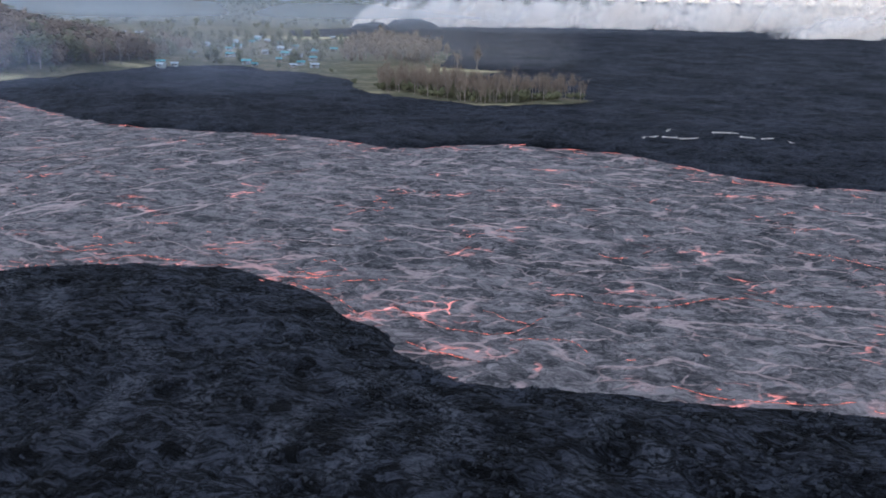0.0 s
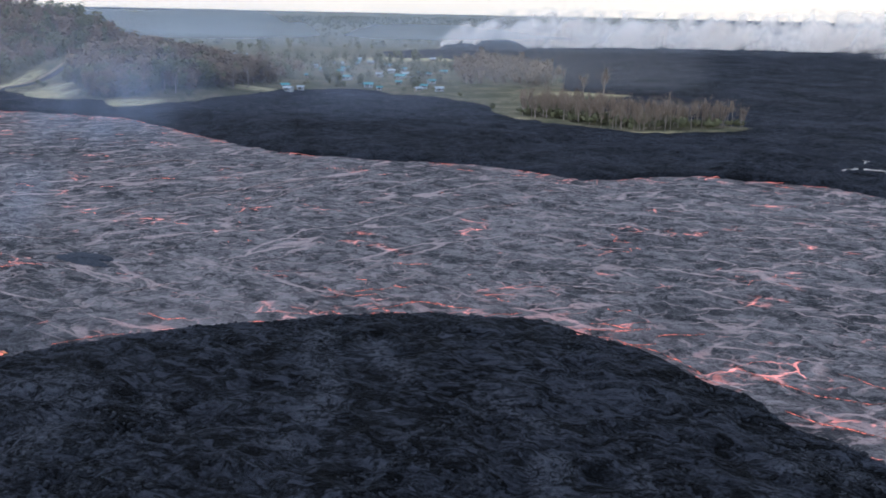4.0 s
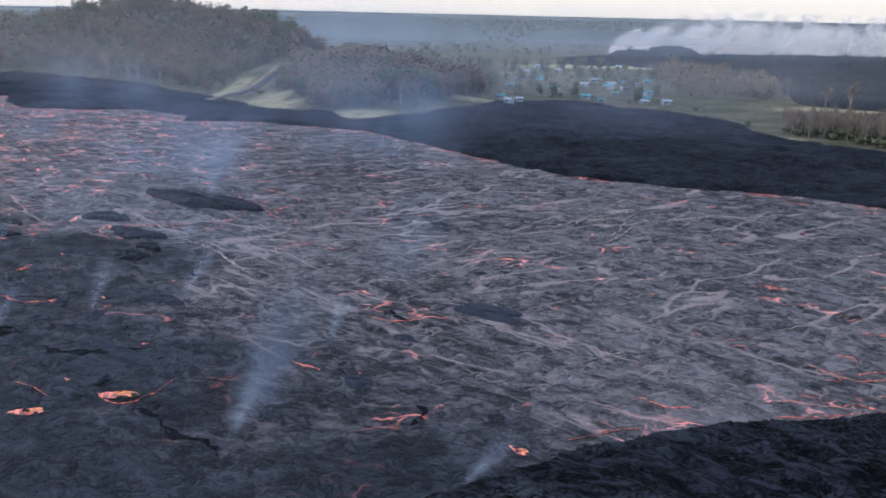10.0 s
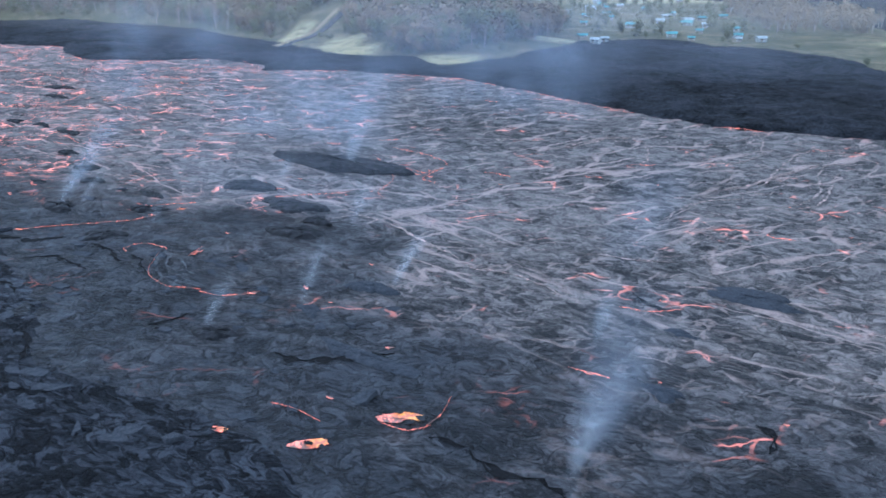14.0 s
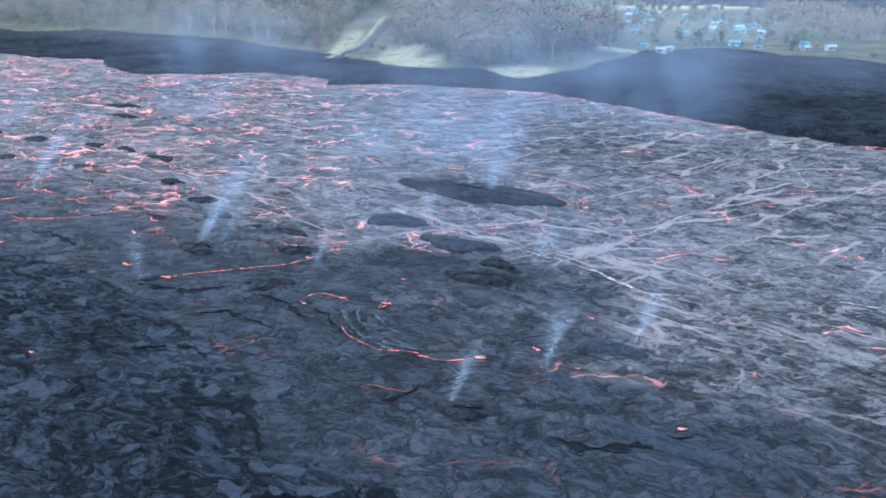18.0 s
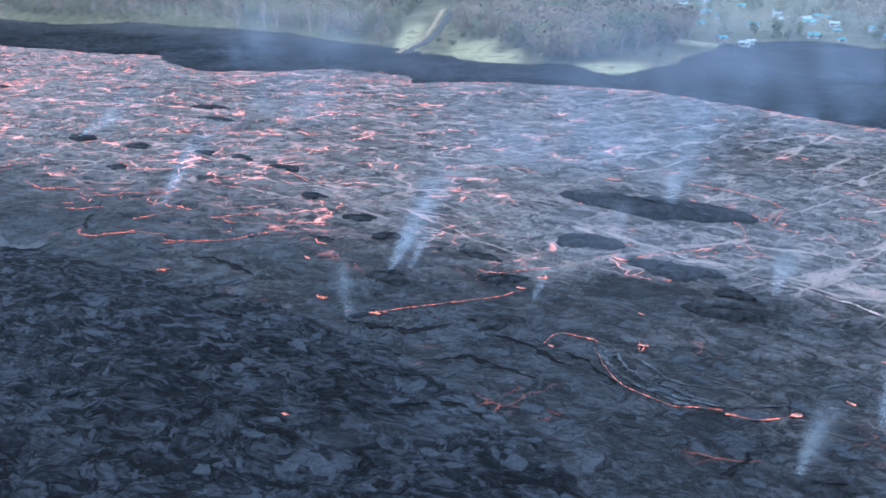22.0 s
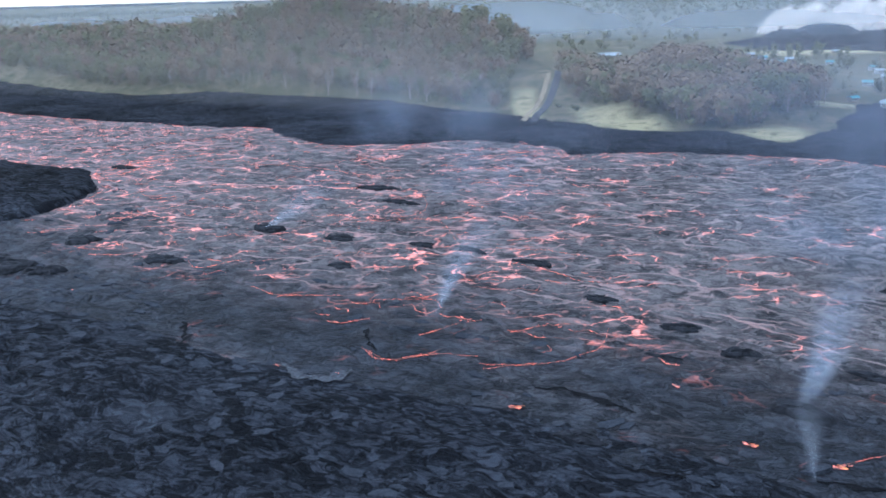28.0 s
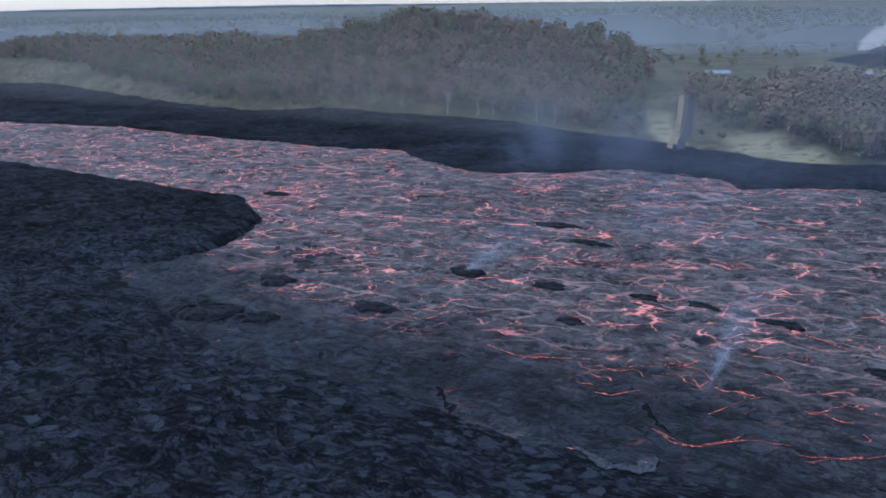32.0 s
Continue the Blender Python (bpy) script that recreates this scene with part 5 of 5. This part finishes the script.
# fallen bleached logs on the old flow
LOG = plain("bleached_wood", (0.45, 0.42, 0.37), 0.9, 0, 0.25, 1)
for x, y, turn, size in ((184, 293, 20, 9), (190, 289, -35, 7), (197, 288, 10, 8), (194, 303, 55, 5), (214, 296, -15, 10), (219, 287, -50, 6), (226, 285, 15, 6), (234, 282, 70, 5)):
    v, f = [], []
    tube(v, f, (-size / 2, 0, 0.2), (size / 2, 0.3, 0.3), 0.32, 0.14, 6)
    tube(v, f, (size * 0.1, 0, 0.25), (size * 0.3, 1.3, 0.7), 0.14, 0.05, 4)
    tube(v, f, (-size * 0.1, 0, 0.25), (size * 0.15, -1.1, 0.4), 0.12, 0.05, 4)
    ob = build("fallen_log", v, f, LOG)
    ob.matrix_world = pose(x, y, ground_at(x, y) + 0.15, 0, 0, turn)
    tagged(ob, "bleached fallen tree trunk on dark old lava", "log", "fallen logs")

# ---------------------------------------------------------------- cone and steam
def cone_height(x, y, cx, cy, r, top):
    d = np.hypot(x - cx, y - cy) / r
    rim = top * np.exp(-((d - 0.42) / 0.26) ** 2)
    return rim * (1 + 0.22 * fractal(x, y, 22, 3, 70)) - 1


def mound(name, cx, cy, reach, r, top, label):
    g = np.linspace(-reach, reach, 44)
    u, v = np.meshgrid(g, g)
    x, y = cx + u, cy + v
    z = cone_height(x, y, cx, cy, r, top) + 2.5
    n = len(g)
    i = np.arange(n * n).reshape(n, n)
    q = np.stack([i[:-1, :-1], i[:-1, 1:], i[1:, 1:], i[1:, :-1]], -1).reshape(-1, 4)
    ob = quads_mesh(name, np.stack([u, v, z], -1).reshape(-1, 3), q, CLINKER)
    ob.location = (cx, cy, 0)
    return tagged(ob, label, "cinder cone")


mound("cinder_cone", 138, 1122, 62, 50, 11, "dark jagged spatter cone at the vent")
mound("spatter_mound", 84, 1086, 40, 34, 8, "low dark spatter mound beside the steaming vent")


def make_smoke(name, colour, size, lo, hi, most, puffy=0.0, tall=1.0):
    """Thin smoke: fades at its edges and is broken up by noise."""
    m = Nodes(name)
    at = m.vec("MULTIPLY", m.coords(), (1, 1, 1 / tall))
    fade = m.attr("fade")
    n = m.noise(m.warped(at, size * 1.5, size), 1 / size, 5 if puffy else 2.5, 0.55)
    billow = m.ramp(m.math("ADD", n, m.math("MULTIPLY", m.math("SUBTRACT", fade, 0.5), puffy)), lo, hi)
    thick = m.math("MULTIPLY", m.math("MULTIPLY", billow, m.math("MINIMUM", m.math("MULTIPLY", fade, 1 + 2 * puffy), 1.0)), most)
    clear, white, through_ = (m.tree.nodes.new("ShaderNode" + k) for k in ("BsdfTransparent", "BsdfDiffuse", "BsdfTranslucent"))
    half, mixed, bump = m.tree.nodes.new("ShaderNodeMixShader"), m.tree.nodes.new("ShaderNodeMixShader"), m.tree.nodes.new("ShaderNodeBump")
    bump.inputs["Strength"].default_value, bump.inputs["Distance"].default_value = 0.5 if puffy else 0.0, size * 0.5
    m.put(bump.inputs["Height"], n)
    for s in (white, through_):
        s.inputs["Color"].default_value = (*colour, 1)
        m.tree.links.new(bump.outputs[0], s.inputs["Normal"])
    m.tree.links.new(white.outputs[0], half.inputs[1])
    m.tree.links.new(through_.outputs[0], half.inputs[2])
    m.put(mixed.inputs[0], thick)
    m.tree.links.new(clear.outputs[0], mixed.inputs[1])
    m.tree.links.new(half.outputs[0], mixed.inputs[2])
    m.tree.links.new(mixed.outputs[0], m.out.inputs["Surface"])
    return m.mat


WISP = make_smoke("white_smoke", (0.74, 0.81, 0.92), 8.0, 0.15, 0.85, 0.26)
BLUE_SMOKE = make_smoke("blue_smoke", (0.56, 0.68, 0.90), 16, 0.25, 0.85, 0.46, tall=2.0)
VEIL = make_smoke("thin_blue_smoke", (0.54, 0.62, 0.80), 90, 0.1, 0.95, 0.30)
VOG = make_smoke("grey_haze", (0.72, 0.70, 0.66), 150, -0.4, 1.0, 0.34)
STEAM = make_smoke("white_steam", (0.95, 0.87, 0.76), 30, 0.24, 0.62, 0.92, 0.6)
FAR_HAZE = make_smoke("far_haze", (0.54, 0.61, 0.70), 200, -0.6, 1.0, 0.68)


def curtain(base, size, high, drift, material, name, label, turns=(0.0,), category="smoke", cols=15, rows=13, spread=2.2, ends=1.0, wave=0.18, soil=0.0):
    """Wavy upright sheets of smoke that widen as they rise."""
    root = new(name)
    root.location = base
    for turn in turns:
        verts, fade = [], []
        ph = rng.uniform(0, 6)
        for j in range(rows):
            h = j / (rows - 1)
            for i in range(cols):
                s = 2 * i / (cols - 1) - 1
                w = size / 2 * (1 + (spread - 1) * h)
                off = wave * size * math.sin(3.1 * h + ph + 1.7 * s) * (0.3 + h)
                px = s * w * math.cos(turn) - off * math.sin(turn) + drift[0] * h ** 1.25
                py = s * w * math.sin(turn) + off * math.cos(turn) + drift[1] * h ** 1.25
                verts.append((px, py, high * h))
                fade.append(max(0.0, math.cos(s * math.pi / 2)) ** (1.4 * ends) * min(1, soil + 4 * h) * (1 - h) ** (0.8 if ends >= 1 else 0.55))
        faces = [(j * cols + i, j * cols + i + 1, (j + 1) * cols + i + 1, (j + 1) * cols + i) for j in range(rows - 1) for i in range(cols - 1)]
        build("wisp", verts, faces, material, root, smooth_faces=True, attributes=dict(fade=fade))
    return tagged(root, label, category, "smoke plumes" if material is WISP else "")


# wisps from cracks: x, y, width at the foot, height, drift along x and y
PLUMES = [(-86, 129, 3.0, 17, 5, 6), (-145, 168, 2.0, 9, 3, 3), (-131, 178, 2.2, 13, 3, 4), (-116, 188, 2.2, 11, 5, 5), (-204, 231, 3.0, 17, 8, 8), (-200, 235, 2.0, 9, 4, 4),
          (-80, 168, 2.0, 10, 2, 3), (-320, 346, 3.0, 13, 16, 10), (-319, 346, 2.4, 8, 12, 8), (-321, 345, 2.0, 6, 9, 6), (-266, 277, 3.0, 15, 6, 6), (-141, 274, 3.5, 22, 3, 6), (-156, 257, 2.0, 7, 1, 2), (-209, 211, 2.0, 12, -1, 3),
          (-176, 219, 1.6, 7, 2, 2), (-131, 225, 2.5, 9, 3, 4), (-52, 120, 2.0, 7, 6, 3)]
for x, y, wide, high, dx, dy in PLUMES:
    curtain((x, y, float(surface(one(x), one(y))[0]) - 0.2), wide * 0.6, high, (dx * 1.4, dy), WISP, "smoke_wisp", "thin white smoke wisp rising from a lava crack", (0.45, 2.0), spread=8.0, soil=0.7, wave=0.5)

# drifting columns: x, y, width, height, drift
DRIFTS = [(-84, 322, 30, 50, 10, 8), (-112, 332, 34, 40, 14, 6), (-141, 276, 14, 30, 8, 6), (-165, 300, 44, 34, 12, 6), (-300, 484, 24, 34, 6, 6), (-262, 486, 20, 30, 8, 6),
          (-244, 357, 14, 15, 5, 2), (-72, 198, 10, 22, 6, 4), (-84, 131, 5, 22, 10, 8), (-262, 380, 22, 18, 12, 6), (-315, 352, 10, 16, 16, 8),
          (-203, 232, 4, 26, 18, 14), (-266, 278, 4, 22, 18, 12)]
for x, y, wide, high, dx, dy in DRIFTS:
    curtain((x, y, 0.3), wide, high, (dx, dy), BLUE_SMOKE, "drifting_smoke", "faint blue volcanic smoke drifting over the lava", (-0.2,), spread=2.4 if wide > 8 else 5.0, wave=0.08)
# thin veils over the far side of the stream: x, y, width, height
for x, y, wide, high in ((-190, 400, 330, 75), (-60, 430, 300, 60), (-165, 300, 90, 40), (-140, 225, 90, 24)):
    curtain((x, y, 0), wide, high, (0, 0), VEIL, "smoke_veil", "thin blue smoke lying over the far lava", (-0.3,), "smoke", 31, 13, 1.1, 0.8, 0.02)
# haze banks: x, y, width, height, turn
for x, y, wide, high, turn in ((-480, 650, 820, 75, -0.44), (20, 590, 420, 45, -0.1), (-500, 1130, 2400, 75, -0.12)):
    curtain((x, y, 0), wide, high, (0, 0), FAR_HAZE if y > 1000 else VOG, "haze_bank", "thin grey volcanic haze lying before the woods", (turn,), "haze", 31, 13, 1.0, 0.5, 0.01)

# steam at the vent: x, y, width, height, drift
for x, y, wide, high, dx, dy in [(64, 1118, 30, 46, 46, 10), (96, 1124, 46, 58, 60, 10), (150, 1140, 80, 62, 70, 10), (215, 1160, 110, 60, 70, 0), (300, 1180, 150, 58, 80, 0), (410, 1176, 170, 60, 80, 0), (540, 1160, 200, 66, 90, 0), (680, 1150, 220, 74, 90, 0), (840, 1140, 280, 84, 90, 0), (640, 1000, 160, 40, 60, 0)]:
    curtain((x, y, -4), wide, high, (dx, dy), STEAM, "steam_plume", "dense white steam billowing from the vent", (-0.15, 0.1), "steam", 25, 17, 1.5, 0.7, 0.06, 0.05)
